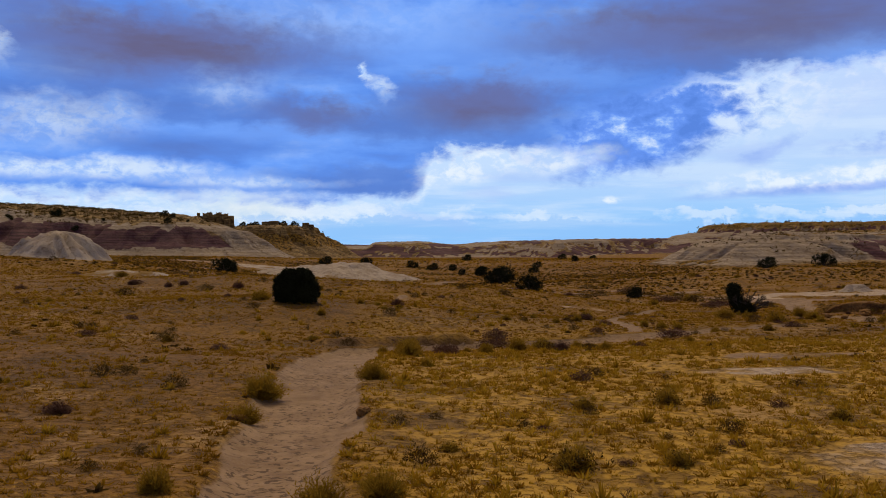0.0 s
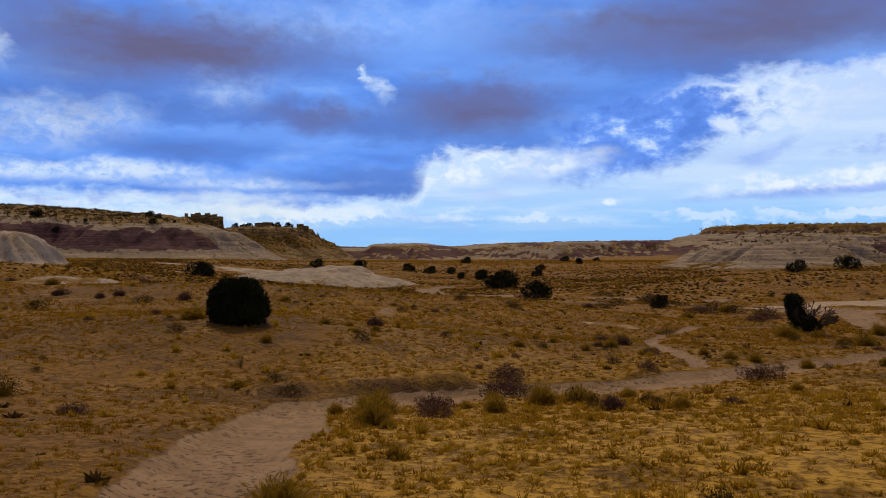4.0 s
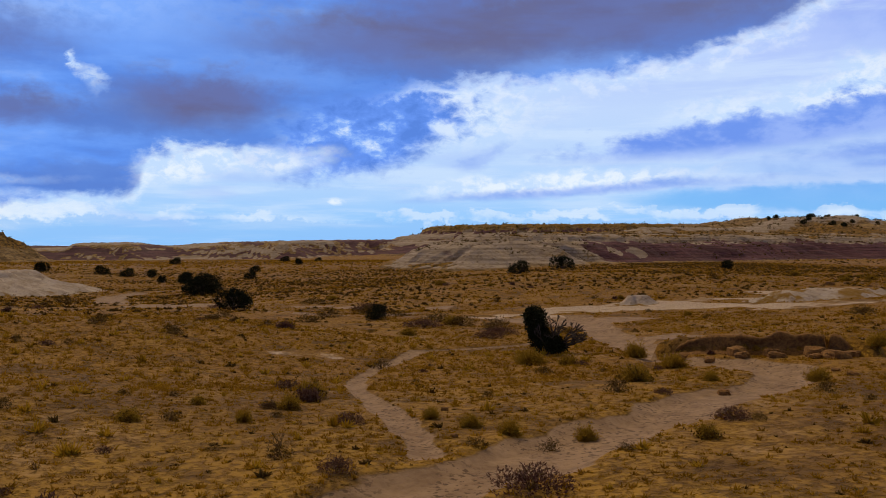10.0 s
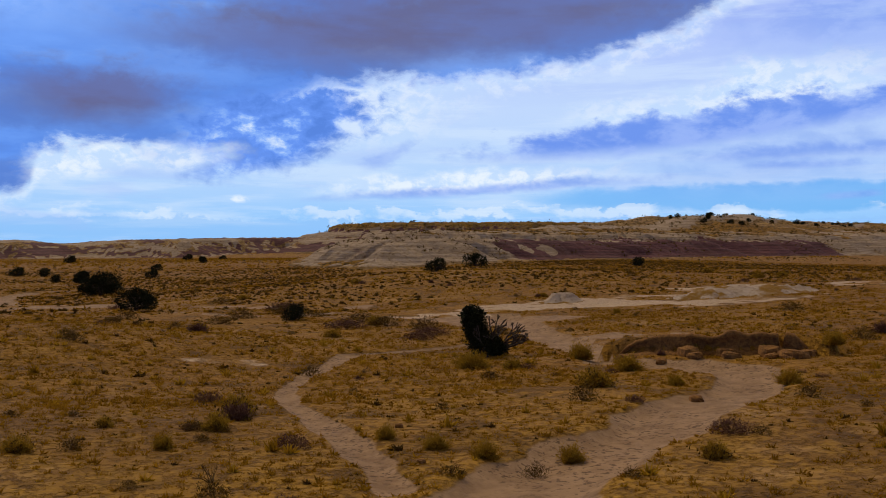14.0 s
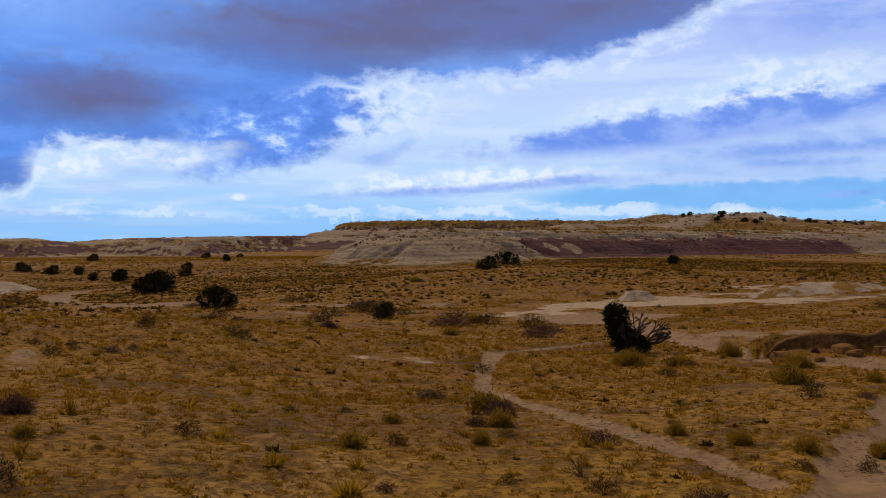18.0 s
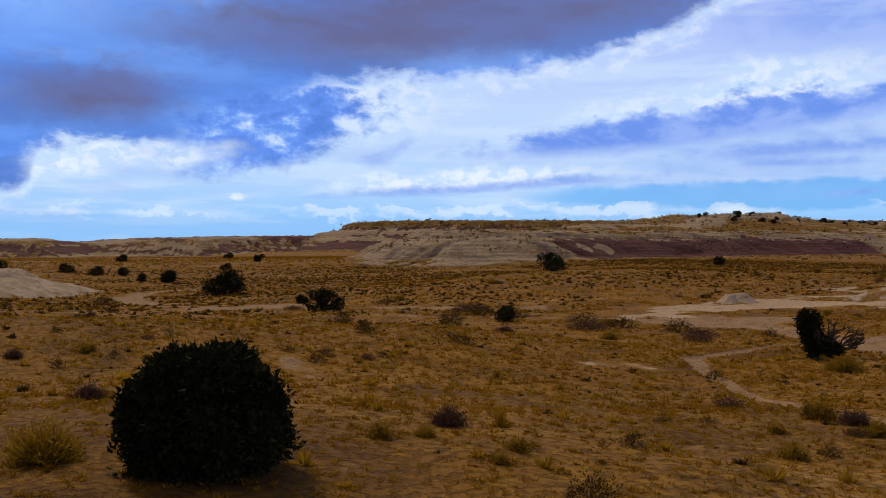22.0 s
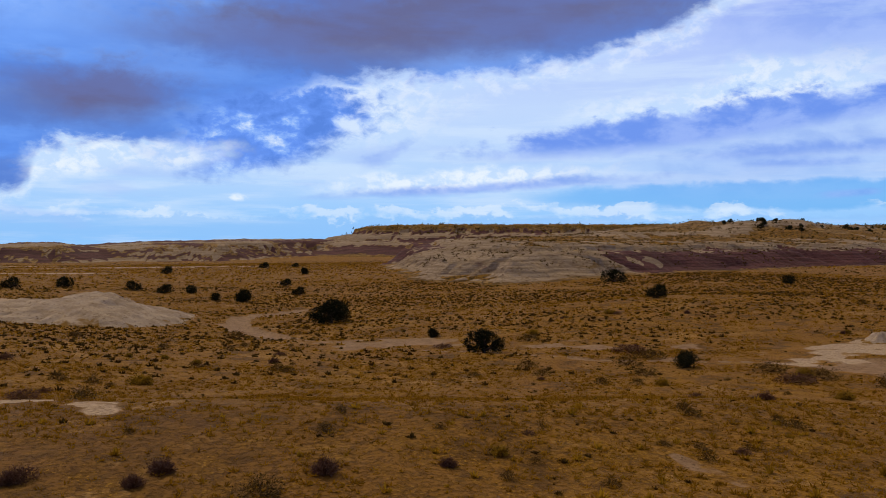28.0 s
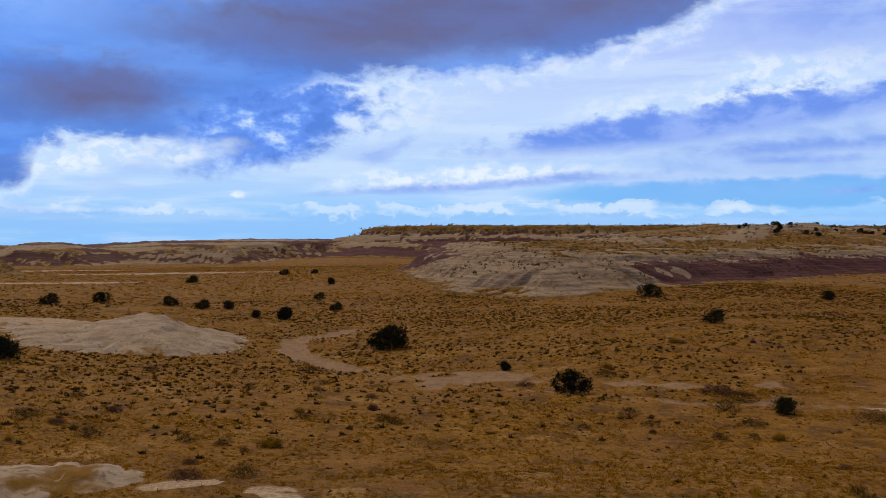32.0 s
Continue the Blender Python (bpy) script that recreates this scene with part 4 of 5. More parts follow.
ROUND = [(0, 0, 0.42, 0.40, 0.40, 0.42), (0.22, 0.05, 0.55, 0.26, 0.26, 0.40), (-0.24, 0, 0.42, 0.27, 0.30, 0.36), (0.03, -0.1, 0.66, 0.27, 0.27, 0.31), (0.30, 0, 0.25, 0.20, 0.25, 0.24), (-0.33, 0.1, 0.22, 0.18, 0.22, 0.22)]
WIDE = [(-0.22, 0, 0.45, 0.28, 0.22, 0.45), (0.15, 0.05, 0.42, 0.30, 0.24, 0.42), (0.36, 0, 0.28, 0.16, 0.18, 0.28), (-0.02, 0.1, 0.58, 0.2, 0.2, 0.36)]
lump = np.random.default_rng(5)
BUSHY = ROUND + [(0.43 * math.cos(a) * math.cos(e), 0.43 * math.sin(a) * math.cos(e), 0.44 + 0.48 * math.sin(e), r, r, r * 1.35)
                 for a, e, r in zip(lump.uniform(0, 6.283, 34), lump.uniform(-0.7, 1.4, 34), lump.uniform(0.07, 0.15, 34))]
juniper(-6.5, 39.6, 1.80, 1.42, 11, 800, 9, "large dense dark juniper bush on a grassy knoll", BUSHY, 20)
jun_a = juniper(-27.3, 111.5, 3.2, 1.9, 12, 170, 7, "dark spreading juniper below the banded mesa", WIDE)
jun_b = juniper(7.6, 120.0, 4.0, 2.4, 13, 200, 7, "dark juniper beside the curving sand wash", ROUND)
jun_c = juniper(39.6, 109.1, 2.4, 1.5, 14, 150, 6, "rounded dark juniper on a low grassy rise", ROUND)


def again(ob, x, y, f, turn, label="", sink=0.05, tall=1.0):
    made = copy_thing(ob, pose(x, y, height(x, y) - sink, 0, 0, turn) @ Matrix.Diagonal((f, f, f * tall, 1)))
    return tagged(made, label)


# Other junipers: which one to copy, x, y, size against it, turn.
for src, x, y, f, turn in [("b", 6.9, 161.5, 0.75, 70), ("c", -2.0, 178.8, 1.05, 30), ("c", -6.3, 184.0, 1.1, 200), ("a", -16.3, 190, 1.0, 140), ("c", -24, 183, 1.2, 20),
                           ("c", 1.9, 178, 0.95, 100), ("c", 17.4, 171, 0.9, 10), ("c", 6.8, 254, 1.3, 40), ("a", 67, 157, 1.3, -23), ("c", 84.2, 136, 1.0, 70),
                           ("b", -27.5, 113.8, 0.62, 10), ("c", 3.5, 165, 0.8, 80), ("c", 16.2, 75.4, 0.68, 50), ("c", 20, 190, 0.9, 0), ("a", 34, 230, 0.9, 60), ("c", 40, 300, 1.3, 0), ("c", 52, 310, 1.0, 0)]:
    again({"a": jun_a, "b": jun_b, "c": jun_c}[src], x, y, f, turn, "dark juniper standing in golden dry grass")


again(juniper(8.3, 86.4, 2.6, 1.7, 31, 240, 7, "ragged grey-green juniper in the dry flat", WIDE, -23), 10.2, 99.5, 0.5, 40, "small ragged juniper in the dry flat")


def half_dead_juniper(x, y):
    """Half of it is a leafy column, the other half bare branches."""
    r = np.random.default_rng(42)
    ob = thing("juniper", x, y, "half-dead juniper with bare branches beside a leafy column", "juniper", "junipers on the plain", 1.0, -24)
    v, f = twig_tubes([(0, 0, -0.1), (0.02, 0, 0.3)], [(0.02, 0, 0.32), (-0.4, 0, 1.2)], 0.11, 0.07, 7)
    part("trunk", mesh_of("trunk", v, f, BARK), ob, "twisted grey trunk")
    cs, os_ = [], []
    for lx, ly, lz, rx, rz, k in ((-0.52, 0, 1.42, 0.42, 0.45, 330), (-0.42, 0, 0.95, 0.40, 0.42, 280), (-0.05, 0, 0.45, 0.62, 0.45, 420), (0.35, 0, 0.35, 0.4, 0.28, 150)):
        d = r.normal(0, 1, (k, 3))
        d /= np.linalg.norm(d, axis=1)[:, None]
        cs.append(np.array([lx, ly, lz]) + d * r.uniform(0.5, 1, (k, 1)) * (rx, rx, rz)), os_.append(d + (0, 0, 0.3))
    v, f = sprays(r, np.concatenate(cs), np.concatenate(os_), 0.10, 8, 0.3)
    part("crown", mesh_of("crown", v, f, JUNIPER, True), ob, "dark leafy column on one side")
    for k, (bx, lean) in enumerate(((0.15, 0.25), (0.35, 0.5), (0.55, 0.8), (0.7, 1.15))):
        s, e, ra, _ = branching(np.random.default_rng(50 + k), 2, 1.35, 1.65 - 0.3 * k, 6, 0.46, 2, 0.27, 0.88)
        shift = np.array([bx * 0.7, 0, 0.2])
        shear = lambda p: p * (1.0, 0.8, 1.0) + shift + np.stack([p[:, 2] * lean * 0.55, 0 * p[:, 2], 0 * p[:, 2]], -1)
        v, f = twig_tubes(shear(s), shear(e), 0.014 + 0.040 * ra, 0.012 + 0.030 * ra, 4)
        part("bare_branch", mesh_of("bare_branch", v, f, BARK), ob, "bare grey forked branch")
    return ob


half_dead_juniper(17.9, 53.4)

# ---- shrubs ----


def sage(seed, mat, leafy, stems, tall, label, kind, group):
    """A twiggy shrub a metre wide: forked stems and small leaves."""
    r = np.random.default_rng(seed)
    ob = new("shrub")
    tagged(ob, label, kind, group)
    s, e, ra, tips = branching(r, stems, 0.50, tall * 0.80, 3, 0.40)
    v, f = twig_tubes(s, e, 0.015 * ra, 0.010 * ra, 3)
    part("stem", mesh_of("stem", v, f, TWIG), ob, "bare forked twigs")
    if leafy:
        k = 80 * leafy
        d = r.normal(0, 1, (k, 3))
        d[:, 2] = np.abs(d[:, 2])
        d /= np.linalg.norm(d, axis=1)[:, None]
        lump = 1 + 0.28 * np.sin(d[:, :1] * 6 + seed) * np.sin(d[:, 1:2] * 5 + seed)
        c = d * r.uniform(0.25, 1, (k, 1)) ** 0.5 * lump * (0.46, 0.46, tall * 0.78)
        v, f = sprays(r, c, d + (0, 0, 0.7), 0.046, 3, 0.24)
        part("foliage", mesh_of("foliage", v, f, mat, True), ob)
    return ob


def broom(seed, mat, count, tall, label, kind, group, dark=None):
    """A rounded brush of upright blades over a woody foot."""
    r = np.random.default_rng(seed)
    ob = new("shrub")
    tagged(ob, label, kind, group)
    k = count * 2
    d = r.normal(0, 1, (k, 3))
    d[:, 2] = np.abs(d[:, 2]) + 0.15
    d /= np.linalg.norm(d, axis=1)[:, None]
    lump = 1 + 0.22 * np.sin(d[:, :1] * 5 + seed) * np.sin(d[:, 1:2] * 6 + 2 * seed)
    tip = d * r.uniform(0.62, 1.0, (k, 1)) * lump * (0.50, 0.50, tall)
    root = tip * r.uniform(0.1, 0.55, (k, 1)) * (1, 1, 0.5)
    w = np.cross(d, r.normal(0, 1, (k, 3)))
    w *= 0.010 / (np.linalg.norm(w, axis=1)[:, None] + 1e-9)
    v, f = np.stack([root - w, root + w, tip], 1).reshape(-1, 3), np.arange(3 * k).reshape(-1, 3)
    shell = tip[:: 4] * r.uniform(0.75, 1.0, (len(tip[:: 4]), 1))
    v2, f2 = sprays(r, shell, d[:: 4] + (0, 0, 0.5), 0.075, 3, 0.16)
    v, f = np.concatenate([v, v2]), np.concatenate([f, f2 + len(v)])
    part("blade_tuft", mesh_of("blade_tuft", v, f, mat, True), ob)
    s, e, ra, _ = branching(r, 7, 0.55, tall * 0.6, 2)
    v, f = twig_tubes(s, e, 0.013 * ra, 0.009 * ra, 3)
    part("stem", mesh_of("stem", v, f, TWIG), ob, "woody foot")
    if dark:
        tips = r.normal(0, 1, (110, 3)) * (0.2, 0.2, 0.10) + (0, 0, 0.13)
        v, f = sprays(r, tips, np.tile((0, 0, 1.0), (110, 1)), 0.07, 4, 0.3)
        part("foliage", mesh_of("foliage", v, f, dark, True), ob, "dark lower foliage")
    return ob


PROTO = {
    "s": [sage(101 + k, SAGE, 4, 9 + k, 0.62, "dark twiggy sagebrush in dry grass", "shrub", "sagebrush") for k in range(3)],
    "t": [sage(111 + k, SAGE, 0, 9, 0.75, "leafless dead shrub with forked twigs", "shrub", "dead shrubs") for k in range(2)],
    "b": [sage(121 + k, PURPLE, 6, 12, 0.42, "low brown brush with dry twigs", "shrub", "brown brush") for k in range(2)],
    "p": [broom(131 + k, PURPLE, 560, 0.46, "rounded purple-brown brush on bare slope", "shrub", "purple brush") for k in range(2)],
    "r": [broom(141 + k, RABBIT, 620, 0.56, "yellow rabbitbrush tussock beside sandy ground", "shrub", "rabbitbrush") for k in range(3)],
    "g": [broom(151 + k, RABBIT, 420, 0.52, "green-yellow brush with dark foot", "shrub", "green brush", SAGE) for k in range(2)],
}
placed = {}


def put_shrub(kind, x, y, wide):
    some = PROTO[kind]
    wide = wide * 1.3 if kind in "rg" else wide
    k = placed.get(kind, 0)
    placed[kind] = k + 1
    src = some[k % len(some)]
    m = pose(x, y, height(x, y) - 0.02, 0, 0, 137.5 * k) @ Matrix.Diagonal((wide, wide, wide * (0.85 + 0.3 * ((k * 0.618) % 1)) * min(1.0, 0.95 / wide**0.6), 1))
    if k < len(some):
        src.matrix_basis = m
    else:
        base = src.matrix_basis.copy()
        src.scale = (1, 1, 1)
        copy_thing(src, m)
        src.matrix_basis = base


BY_FIRST_WASH = [("s", -12.1, 29.9, 0.66), ("s", -17.4, 48.9, 1.24), ("s", -8.8, 28.3, 0.89), ("p", -6.7, 15.5, 0.59), ("s", -7.3, 19.2, 0.61), ("s", -6.9, 19.5, 0.55), ("s", -5.4, 18, 0.68), ("t", -5.4, 14.1, 0.31), ("s", -4.2, 12.4, 0.31), ("s", -4.5, 11.3, 0.32), ("r", -3.4, 15.3, 0.58), ("r", -3.6, 17.8, 0.79), ("r", -1.6, 20.1, 0.64), ("r", -3.3, 10.2, 0.39), ("r", -1.4, 10.2, 0.58), ("r", -0.7, 10.2, 0.52), ("s", -0.7, 14.6, 0.39), ("s", -0.3, 11.9, 0.56), ("g", 0.1, 12.7, 0.28), ("s", 1.3, 14.3, 0.32), ("g", 2.5, 15.9, 0.35), ("g", 1.7, 11.6, 0.55), ("b", 2.4, 11.7, 0.30), ("g", 3.1, 11.7, 0.33), ("s", 4.8, 15.9, 0.48), ("s", 4.4, 13.6, 0.52), ("t", 3.7, 13.3, 0.34), ("b", 4.2, 12.7, 0.32)]
BY_FIRST_WASH_TOO = [("g", 6.4, 14.4, 0.32), ("s", 7.1, 17.9, 0.40), ("t", 2.1, 10.3, 0.39), ("t", -5.1, 33.7, 0.64), ("s", 3.4, 30.7, 0.68), ("b", 0.1, 29.7, 1.03), ("b", 2, 33.8, 1.07), ("b", 8.5, 33, 1.25), ("r", -1, 26.3, 0.66), ("s", 3.3, 13.1, 0.25)]
BY_BEND = [("s", -3.7, 31.2, 0.55), ("g", -4.5, 30.8, 0.34), ("b", 0.1, 27.8, 0.96), ("r", -1.1, 28.3, 0.91), ("r", -1.9, 28.1, 0.34), ("b", 1.9, 32.7, 1.45), ("t", 1.6, 36.2, 0.40), ("r", 1.5, 31.7, 0.42), ("s", 3.5, 28.9, 0.57), ("s", 5.3, 36.2, 0.54), ("b", 6.2, 28.2, 0.50), ("s", 4.6, 29.2, 0.36), ("r", 4.6, 30.7, 0.40), ("r", 2.5, 30.1, 0.66), ("r", 1.4, 28.8, 0.52), ("r", 0.8, 29.5, 0.32), ("b", 3.7, 32.5, 0.55), ("s", 19, 71.5, 2.53), ("s", 16.8, 79.7, 2.47), ("t", -1.9, 35, 0.31), ("r", 5.1, 28, 0.37)]
BY_FORK = [("r", 19.3, 46.6, 0.86), ("r", 20.2, 50.7, 0.90), ("r", 18.1, 42.8, 0.44), ("b", 14.2, 36.3, 0.80), ("s", 14.5, 35.9, 0.39), ("s", 10.9, 34.6, 0.37), ("b", 15.2, 40.5, 0.51), ("r", 20.4, 41.2, 0.65), ("s", 18.5, 38.7, 0.63), ("r", 11.2, 36.7, 0.43), ("r", 16, 50.7, 1.13), ("s", 10.5, 50.6, 0.78), ("s", 6.1, 40.7, 0.53), ("t", 5.4, 36.9, 0.65), ("s", 3.6, 39.7, 0.47), ("r", 5, 39.4, 0.33), ("r", 9.7, 36.9, 0.42), ("s", 8.7, 36, 0.42), ("s", 10.2, 36.1, 0.45), ("r", 9.3, 38, 0.44), ("r", 8.8, 39.1, 0.36), ("s", 30.7, 48, 1.26), ("r", 26, 45, 0.72), ("s", 3.9, 54.6, 0.81), ("g", 6.9, 43.1, 0.73), ("s", 19.9, 64.2, 1.93), ("p", 32.9, 48.9, 1.32), ("s", 40, 60.9, 1.85)]
ON_SLOPE = [("g", 2.8, 39.7, 0.46), ("t", 1.3, 38, 0.23), ("t", -0.3, 40.5, 0.35), ("r", -3, 41.3, 0.34), ("s", -1, 39.5, 0.24), ("b", 2.5, 37.2, 0.34), ("s", 5.7, 40.9, 0.48), ("s", 5.7, 39.8, 0.35), ("s", 4.3, 37.1, 0.32), ("g", 4.2, 41.5, 0.32), ("s", 3.7, 42.8, 0.34), ("s", 1.1, 56.3, 0.73), ("s", 19.2, 67.9, 2.08), ("b", 19.2, 61.8, 1.83), ("s", 18, 77.5, 2.09), ("b", 17.2, 49.1, 0.64)]
ROUND_KNOLL = [("p", -7.6, 46.3, 0.77), ("g", -8.2, 40.6, 0.44), ("p", -10.4, 43.2, 0.47), ("g", -7.4, 53.5, 0.51), ("t", -5.1, 55.3, 0.73), ("s", 0.5, 53, 0.40), ("g", -3.8, 41.1, 0.37), ("g", -2, 40.2, 0.33), ("b", 18.1, 60.6, 1.51), ("s", 2.6, 42.8, 0.38), ("p", -9.1, 53, 0.55), ("g", -2.6, 39.6, 0.31)]
BEHIND_KNOLL = [("p", -15.8, 54.4, 0.85), ("p", -16.5, 53.7, 0.63), ("p", -19, 54.7, 0.75), ("p", -12.2, 53.2, 0.80), ("s", -13.9, 52.3, 1.25), ("s", -11.3, 56.4, 0.54), ("s", -6.9, 81.1, 1.08), ("s", -11, 82.8, 0.93), ("s", -10.3, 58.2, 0.50), ("s", -8.1, 55.8, 0.40), ("s", -8.1, 51.7, 0.47), ("s", -5.9, 50.6, 0.54), ("s", -2.1, 53.6, 0.49), ("s", -1.1, 53.2, 0.49), ("s", 3.7, 55.2, 0.65), ("b", -0.1, 52.6, 0.56), ("b", 16.9, 67.5, 2.32), ("s", 7.2, 78.3, 1.31), ("s", 13.6, 77.5, 2.04)]
PAST_KNOLL = [("b", -19.1, 67.6, 1.39), ("s", -17.1, 67.4, 1.22), ("s", -24.6, 82, 1.61), ("s", -21.9, 78.2, 1.27), ("s", -6.6, 79.9, 0.91), ("s", -11.2, 96.2, 1.15), ("s", -16.6, 107.1, 1.30), ("s", -4.6, 104.6, 2.25), ("s", 6.2, 74.9, 1.07), ("s", 11.5, 73, 1.85), ("s", 1.3, 57, 0.76), ("b", 7.5, 91.3, 1.61), ("s", 14.8, 91.9, 2.13), ("b", 17.3, 82.5, 3.02)]

for some in (BY_FIRST_WASH, BY_FIRST_WASH_TOO, BY_BEND, BY_FORK, ON_SLOPE, ROUND_KNOLL, BEHIND_KNOLL, PAST_KNOLL):
    for kind, x, y, wide in some:
        put_shrub(kind, x, y, wide)

# Shrubs between those, strewn by chance where the ground is not bare.
tries = rng.uniform(0, 1, (900, 3))
kinds = ["s", "s", "b", "s", "r", "g", "t", "s", "b", "p"]
strewn = 0
for k, (a, b, c) in enumerate(tries):
    y = 9 + 95 * a**0.8
    x = (-0.42 * y - 3) + (1.15 * y + 12) * b
    z, sand, clay = land(np.array([x]), np.array([y]))
    if sand[0] < 0.15 and clay[0] < 0.15 and strewn < 210 and fbm(x / 9, y / 9, 2, 88) > 0.42 and math.hypot(x + 6.5, y - 39.6) > 2:
        put_shrub(kinds[k % 10], x, y, (0.22 + 0.40 * c**2) * (1 + y / 90))
        strewn += 1

# ---- grass and distant growth ----


def domes(x, y, z, rad, tall, count, wide=0.13):
    """Rounded clumps of short broad blades, with a tone for each clump."""
    k = len(x)
    n = k * count
    d = rng.normal(0, 1, (n, 3))
    d[:, 2] = np.abs(d[:, 2]) + 0.25
    d /= np.linalg.norm(d, axis=1)[:, None]
    rep = lambda a: np.repeat(a, count)[:, None]
    c = np.repeat(np.stack([x, y, z - 0.02], -1), count, 0)
    size = np.concatenate([rep(rad), rep(rad), rep(tall)], 1)
    tip = c + d * size * rng.uniform(0.65, 1.1, (n, 1))
    root = c + d * size * rng.uniform(0.05, 0.45, (n, 1)) * (1, 1, 0.3)
    w = np.cross(d, rng.normal(0, 1, (n, 3)))
    w *= rep(rad) * wide / (np.linalg.norm(w, axis=1)[:, None] + 1e-9)
    tone = np.repeat(rng.uniform(0, 1, k), 3 * count)
    return np.stack([root - w, root + w, tip], 1).reshape(-1, 3), np.arange(3 * n).reshape(-1, 3), tone


def strew(name, n, box, keep, rad, tall, count, mat, label, category):
    """Grass clumps over a stretch of land, joined into one."""
    x, y = rng.uniform(box[0], box[1], n), rng.uniform(box[2], box[3], n)
    z, sand, clay = land(x, y)
    cover = fbm(x / 2.1, y / 2.1, 3, 61) * 0.65 + fbm(x / 14, y / 14, 2, 62) * 0.35
    ok = (rng.uniform(0, 1, n) < keep(x, y) * smooth(0.28, 0.54, cover)) & (np.maximum(sand, clay) + rng.uniform(-0.12, 0.12, n) < 0.25)
    for pts, _, _ in BANKS:
        ok &= line_distance(x, y, pts) > 0.45
    x, y, z = x[ok], y[ok], z[ok]
    size = 0.45 + 1.0 * rng.uniform(0, 1, len(x)) ** 2
    v, f, tone = domes(x, y, z, rad * size, tall * size, count)
    tagged(new(name, mesh_of(name, v, f, mat, True, tone=tone)), label, category, kind="stuff")


def wedge(lo, hi):
    """Within sight of the walk: a fan ahead of it."""
    def keep(x, y):
        return ((x > -0.50 * y - 4) & (x < 0.95 * y + 8) & (y > lo) & (y < hi)).astype(float)
    return keep


strew("grass", 92000, (-24, 42, 7, 46), wedge(7, 46), 0.115, 0.085, 13, STRAW, "short golden dry bunch grass", "grass")
strew("grass", 84000, (-42, 60, 44, 84), wedge(44, 84), 0.18, 0.125, 8, STRAW, "short golden dry bunch grass", "grass")
strew("grass", 76000, (-70, 120, 80, 200), wedge(80, 200), 0.38, 0.22, 4, STRAW, "golden dry grass on the plain", "grass")
strew("grass", 50000, (-130, 300, 195, 460), wedge(195, 460), 0.9, 0.42, 3, STRAW, "golden dry grass far out on the plain", "grass")
strew("grass", 14000, (-2, 22, 7, 30), wedge(7, 30), 0.13, 0.12, 14, YELLOW, "short yellow grass by the first wash", "grass")
strew("grass", 1600, (-24, 42, 7, 60), wedge(7, 60), 0.19, 0.22, 30, YELLOW, "taller yellow grass clumps", "grass")


def far_brush(n, box, keep, size, mat, leaves=6):
    x, y = rng.uniform(box[0], box[1], n), rng.uniform(box[2], box[3], n)
    z, sand, clay = land(x, y)
    ok = (rng.uniform(0, 1, n) < keep(x, y) * smooth(0.28, 0.50, fbm(x / 11, y / 11, 3, 64)) * smooth(60, 110, y + 60 * (size < 0.33))) & (np.maximum(sand, clay) < 0.25)
    x, y, z = x[ok], y[ok], z[ok]
    s = size * (0.35 + 0.9 * rng.uniform(0, 1, len(x)) ** 1.6)
    v, f, _ = domes(x, y, z, s * 0.62, s * 0.50, leaves * 3, 0.24)
    tagged(new("low_brush", mesh_of("low_brush", v, f, mat, True)), "low dark brush scattered over dry grassland", "brush", kind="stuff")


far_brush(9000, (-24, 50, 9, 60), wedge(9, 60), 0.12, BRUSH)
far_brush(1500, (-24, 50, 9, 60), wedge(9, 60), 0.30, BRUSH)
far_brush(6000, (-45, 90, 50, 110), wedge(50, 110), 0.22, BRUSH)
far_brush(16000, (-60, 110, 72, 190), wedge(72, 190), 0.50, BRUSH, 5)
far_brush(16000, (-60, 110, 76, 190), wedge(76, 190), 0.44, SAGE, 5)
far_brush(20000, (-150, 300, 150, 520), wedge(150, 520), 0.65, SAGE, 3)

# ---- on the mesas ----


def on_top(top, src, x, y, f, turn, label):
    made = copy_thing(src, pose(x, y, float(top(x, y)) - 0.15, 0, 0, turn) @ Matrix.Diagonal((f, f, f * 1.15, 1)))
    tagged(made, label, "", "trees on the mesa tops")


for k in range(46):
    a, b = hashed(k, 3.0, 5), hashed(k, 8.0, 6)
    x = 236 + 130 * a
    on_top(right_top, jun_c, x, np.interp(x, [210, 300, 430], [214, 240, 310]) + 62 + 50 * b, 0.5 + 0.8 * hashed(k, 1.0, 9), 50 * k, "dark juniper on the rim of the mesa")
for k, (x, y, f) in enumerate([(-70.8, 227, 1.0), (-69.0, 228, 0.8), (-95.5, 222, 1.1), (-97.0, 222, 0.7), (-104, 214, 0.9), (-76.5, 226, 0.5), (-84, 221, 0.5), (-67.5, 219, 0.9), (-88, 214, 0.8), (-64.5, 226, 0.45)]):
    on_top(left_top, jun_c, x, y, f, 50 * k, "dark juniper on the mesa edge")
for k in range(12):
    a, b = hashed(k, 23.0, 5), hashed(k, 28.0, 6)
    on_top(butte_top, jun_c, -78 + 26 * a, 338 + 12 * b, 0.6 + 0.8 * hashed(k, 2.0, 9), 50 * k, "dark juniper on the ochre butte")


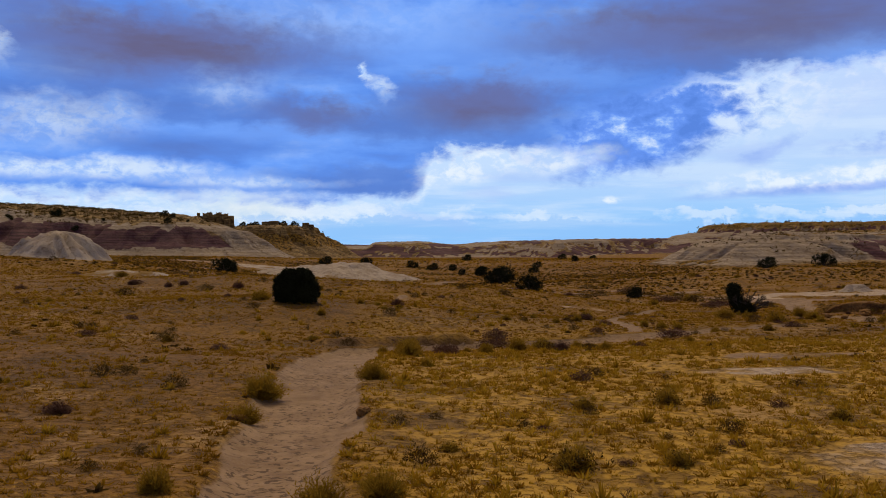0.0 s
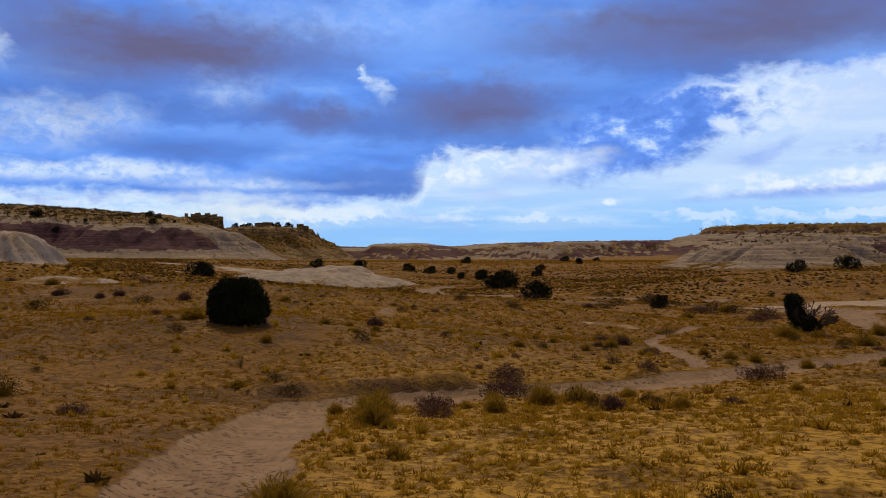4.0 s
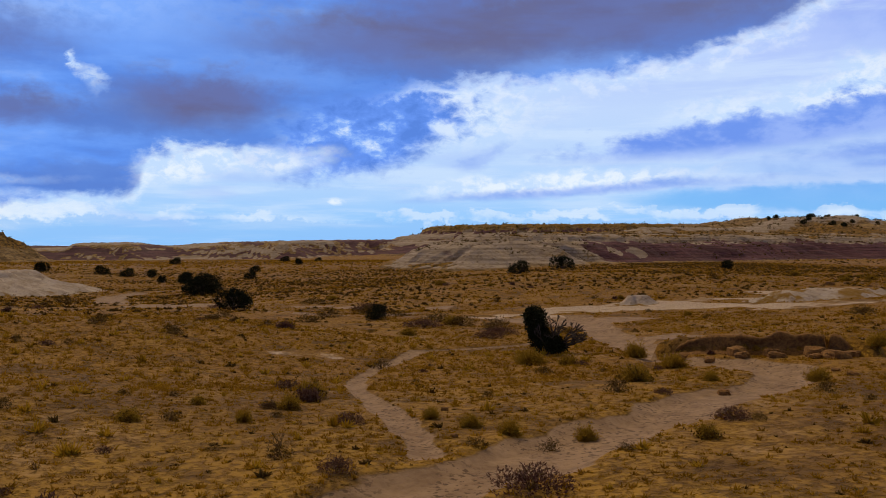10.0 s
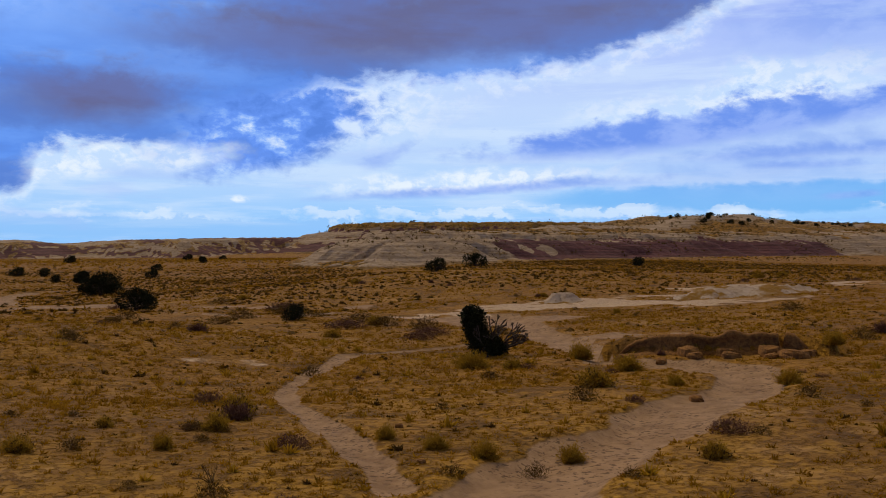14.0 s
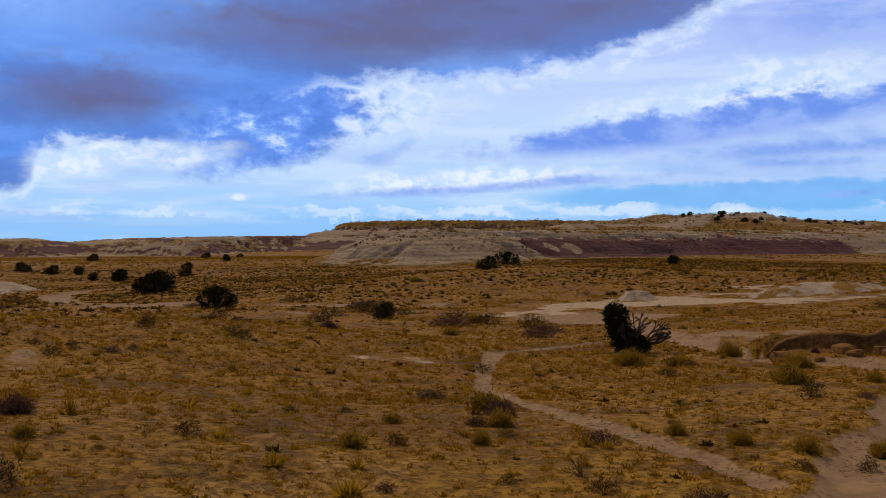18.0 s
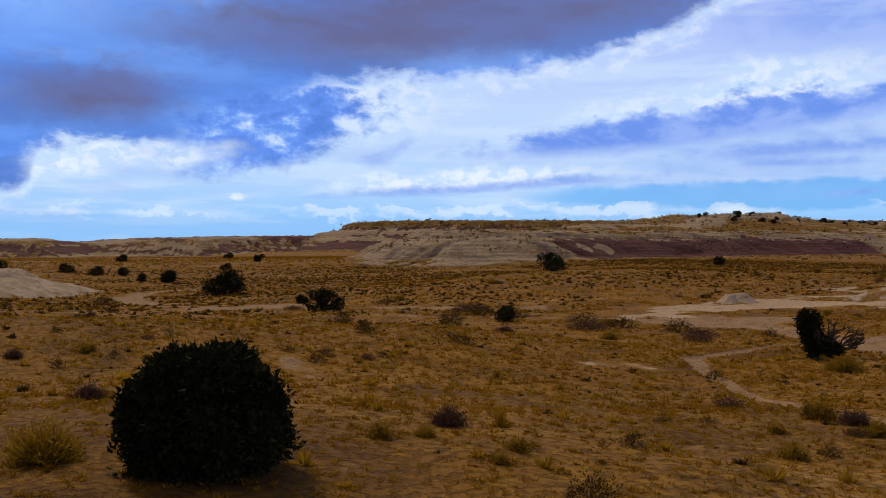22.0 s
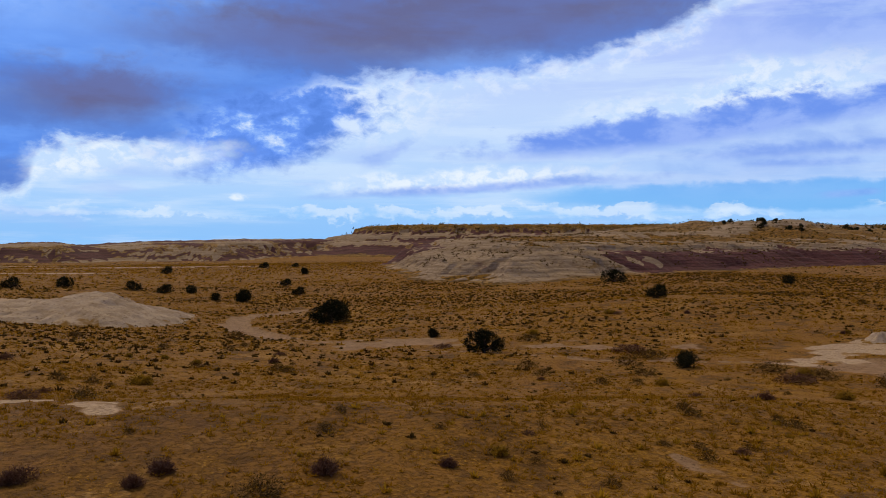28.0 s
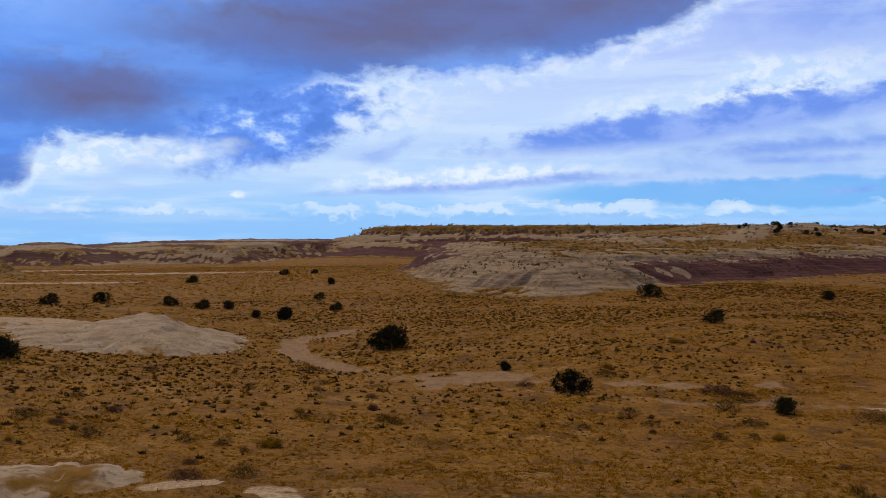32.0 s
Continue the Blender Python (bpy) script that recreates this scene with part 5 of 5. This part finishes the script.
def block(r, w, d, h, round_off=0.0):
    """A weathered squarish boulder."""
    bm = bmesh.new()
    bmesh.ops.create_cube(bm, size=1.0)
    bmesh.ops.subdivide_edges(bm, edges=bm.edges[:], cuts=2, use_grid_fill=True)
    for v in bm.verts:
        v.co = v.co.lerp(v.co.normalized() * 0.62, round_off)
        v.co = Vector((v.co.x * w, v.co.y * d, v.co.z * h)) * (0.88 + 0.24 * r.uniform()) + Vector(r.normal(0, 0.03 * min(w, h), 3))
    me = bpy.data.meshes.new("block")
    bm.to_mesh(me)
    bm.free()
    me.materials.append(STRATA)
    return me


def outcrop(top, places, label, seed):
    r = np.random.default_rng(seed)
    x0, y0 = places[0][:2]
    ob = new("rock_outcrop")
    ob.matrix_basis = pose(x0, y0, float(top(x0, y0)))
    tagged(ob, label, "rock outcrop", "sandstone outcrops")
    for x, y, w, h in places:
        o = part("block", block(r, w, w * 0.9, h), ob)
        o.matrix_basis = pose(x - x0, y - y0, float(top(x, y) - top(x0, y0)) + h * 0.32, 0, 0, r.uniform(-12, 12))


outcrop(left_top, [(-57.2, 240.0, 2.1, 4.3), (-58.9, 240.3, 1.9, 4.1), (-60.3, 240.5, 1.3, 4.3), (-61.6, 240.4, 1.4, 3.2), (-62.8, 240.6, 1.2, 3.6), (-63.9, 240.9, 1.3, 3.0), (-59.5, 238.4, 1.6, 2.0), (-61.8, 238.6, 1.8, 1.6),
                   (-57.6, 238.3, 1.4, 2.4), (-65.0, 241.5, 1.2, 2.2), (-63.4, 238.8, 1.2, 1.2)], "blocky sandstone caprock standing at the mesa corner", 3)
outcrop(left_top, [(-65.9, 241, 0.40, 1.9), (-65.9, 240.9, 0.75, 2.6)], "slim balanced rock on the mesa edge", 4)
outcrop(butte_top, [(-64, 336, 3.6, 2.6), (-60, 337, 2.4, 1.6), (-67, 337, 2.2, 1.5)], "ragged sandstone knob on the butte", 5)
outcrop(butte_top, [(-52, 338, 2.2, 2.2), (-50, 339, 1.8, 1.4)], "pointed sandstone rock on the butte", 6)


def slab(x, y, w, h, seed, turn):
    ob = new("clay_slab", block(np.random.default_rng(seed), w, w * 0.7, h, 0.55))
    ob.data.materials.clear()
    ob.data.materials.append(BANK)
    ob.matrix_basis = pose(x, y, height(x, y) + h * 0.2, 9 * math.sin(turn), 8 * math.cos(turn), turn)
    tagged(ob, "fallen block of brown dried clay by the wash", "clay block", "fallen clay blocks")


for k, (x, y, w, h) in enumerate([(20.6, 48.7, 0.5, 0.22), (21.6, 48.0, 0.42, 0.18), (22.4, 47.3, 0.5, 0.25), (23.2, 46.5, 0.55, 0.28), (24.0, 45.6, 0.45, 0.22), (17.2, 40.9, 0.42, 0.2),
                                  (21.9, 41.6, 0.28, 0.14), (22.2, 42.6, 0.24, 0.12), (-3.5, 15.2, 0.35, 0.14), (-1.4, 15.6, 0.25, 0.15), (8.6, 36.9, 0.14, 0.08), (9.4, 40.0, 0.16, 0.09), (21.2, 49.3, 0.75, 0.36), (22.7, 48.0, 0.8, 0.42), (23.5, 47.1, 0.6, 0.34), (24.5, 46.1, 0.75, 0.4), (25.2, 45.3, 0.6, 0.3), (24.4, 45.1, 0.9, 0.34)]):
    slab(x, y, w, h, 200 + k, 47 * k)


def slope_brush(top, n, box, low, size, label):
    """Dark bushes and rubble scattered over a landform above a height."""
    x, y = rng.uniform(box[0], box[1], n), rng.uniform(box[2], box[3], n)
    z = top(x, y)
    ok = (z > low + rng.uniform(-0.5, 2.0, n)) & (fbm(x / 14, y / 14, 3, 66) > 0.46)
    c = np.stack([x[ok], y[ok], z[ok]], -1)
    s = size * rng.uniform(0.35, 1.2, len(c))
    c = np.repeat(c, 5, 0) + rng.normal(0, 1, (5 * len(c), 3)) * np.repeat(s, 5)[:, None] * (0.4, 0.4, 0.12) + (0, 0, 0.1)
    v, f = sprays(rng, c, np.tile((0, 0, 0.6), (len(c), 1)), size * 0.4, 3, 0.45)
    tagged(new("low_brush", mesh_of("low_brush", v, f, SAGE, True)), label, "brush", kind="stuff")


slope_brush(right_top, 2600, (40, 240, 165, 260), 0.6, 0.55, "small dark brush on the clay slopes")
slope_brush(right_top, 6500, (60, 400, 200, 460), 7.0, 0.8, "dark brush on the grassy shelf of the mesa")
slope_brush(far_top, 5200, (110, 900, 420, 800), 12.0, 2.0, "dark brush along the far mesa rim")
slope_brush(left_top, 9000, (-150, -54, 205, 270), 9.2, 0.50, "dark brush on the rocky mesa rim")
slope_brush(butte_top, 500, (-95, -35, 305, 360), 2.0, 0.7, "dark brush on the ochre butte")
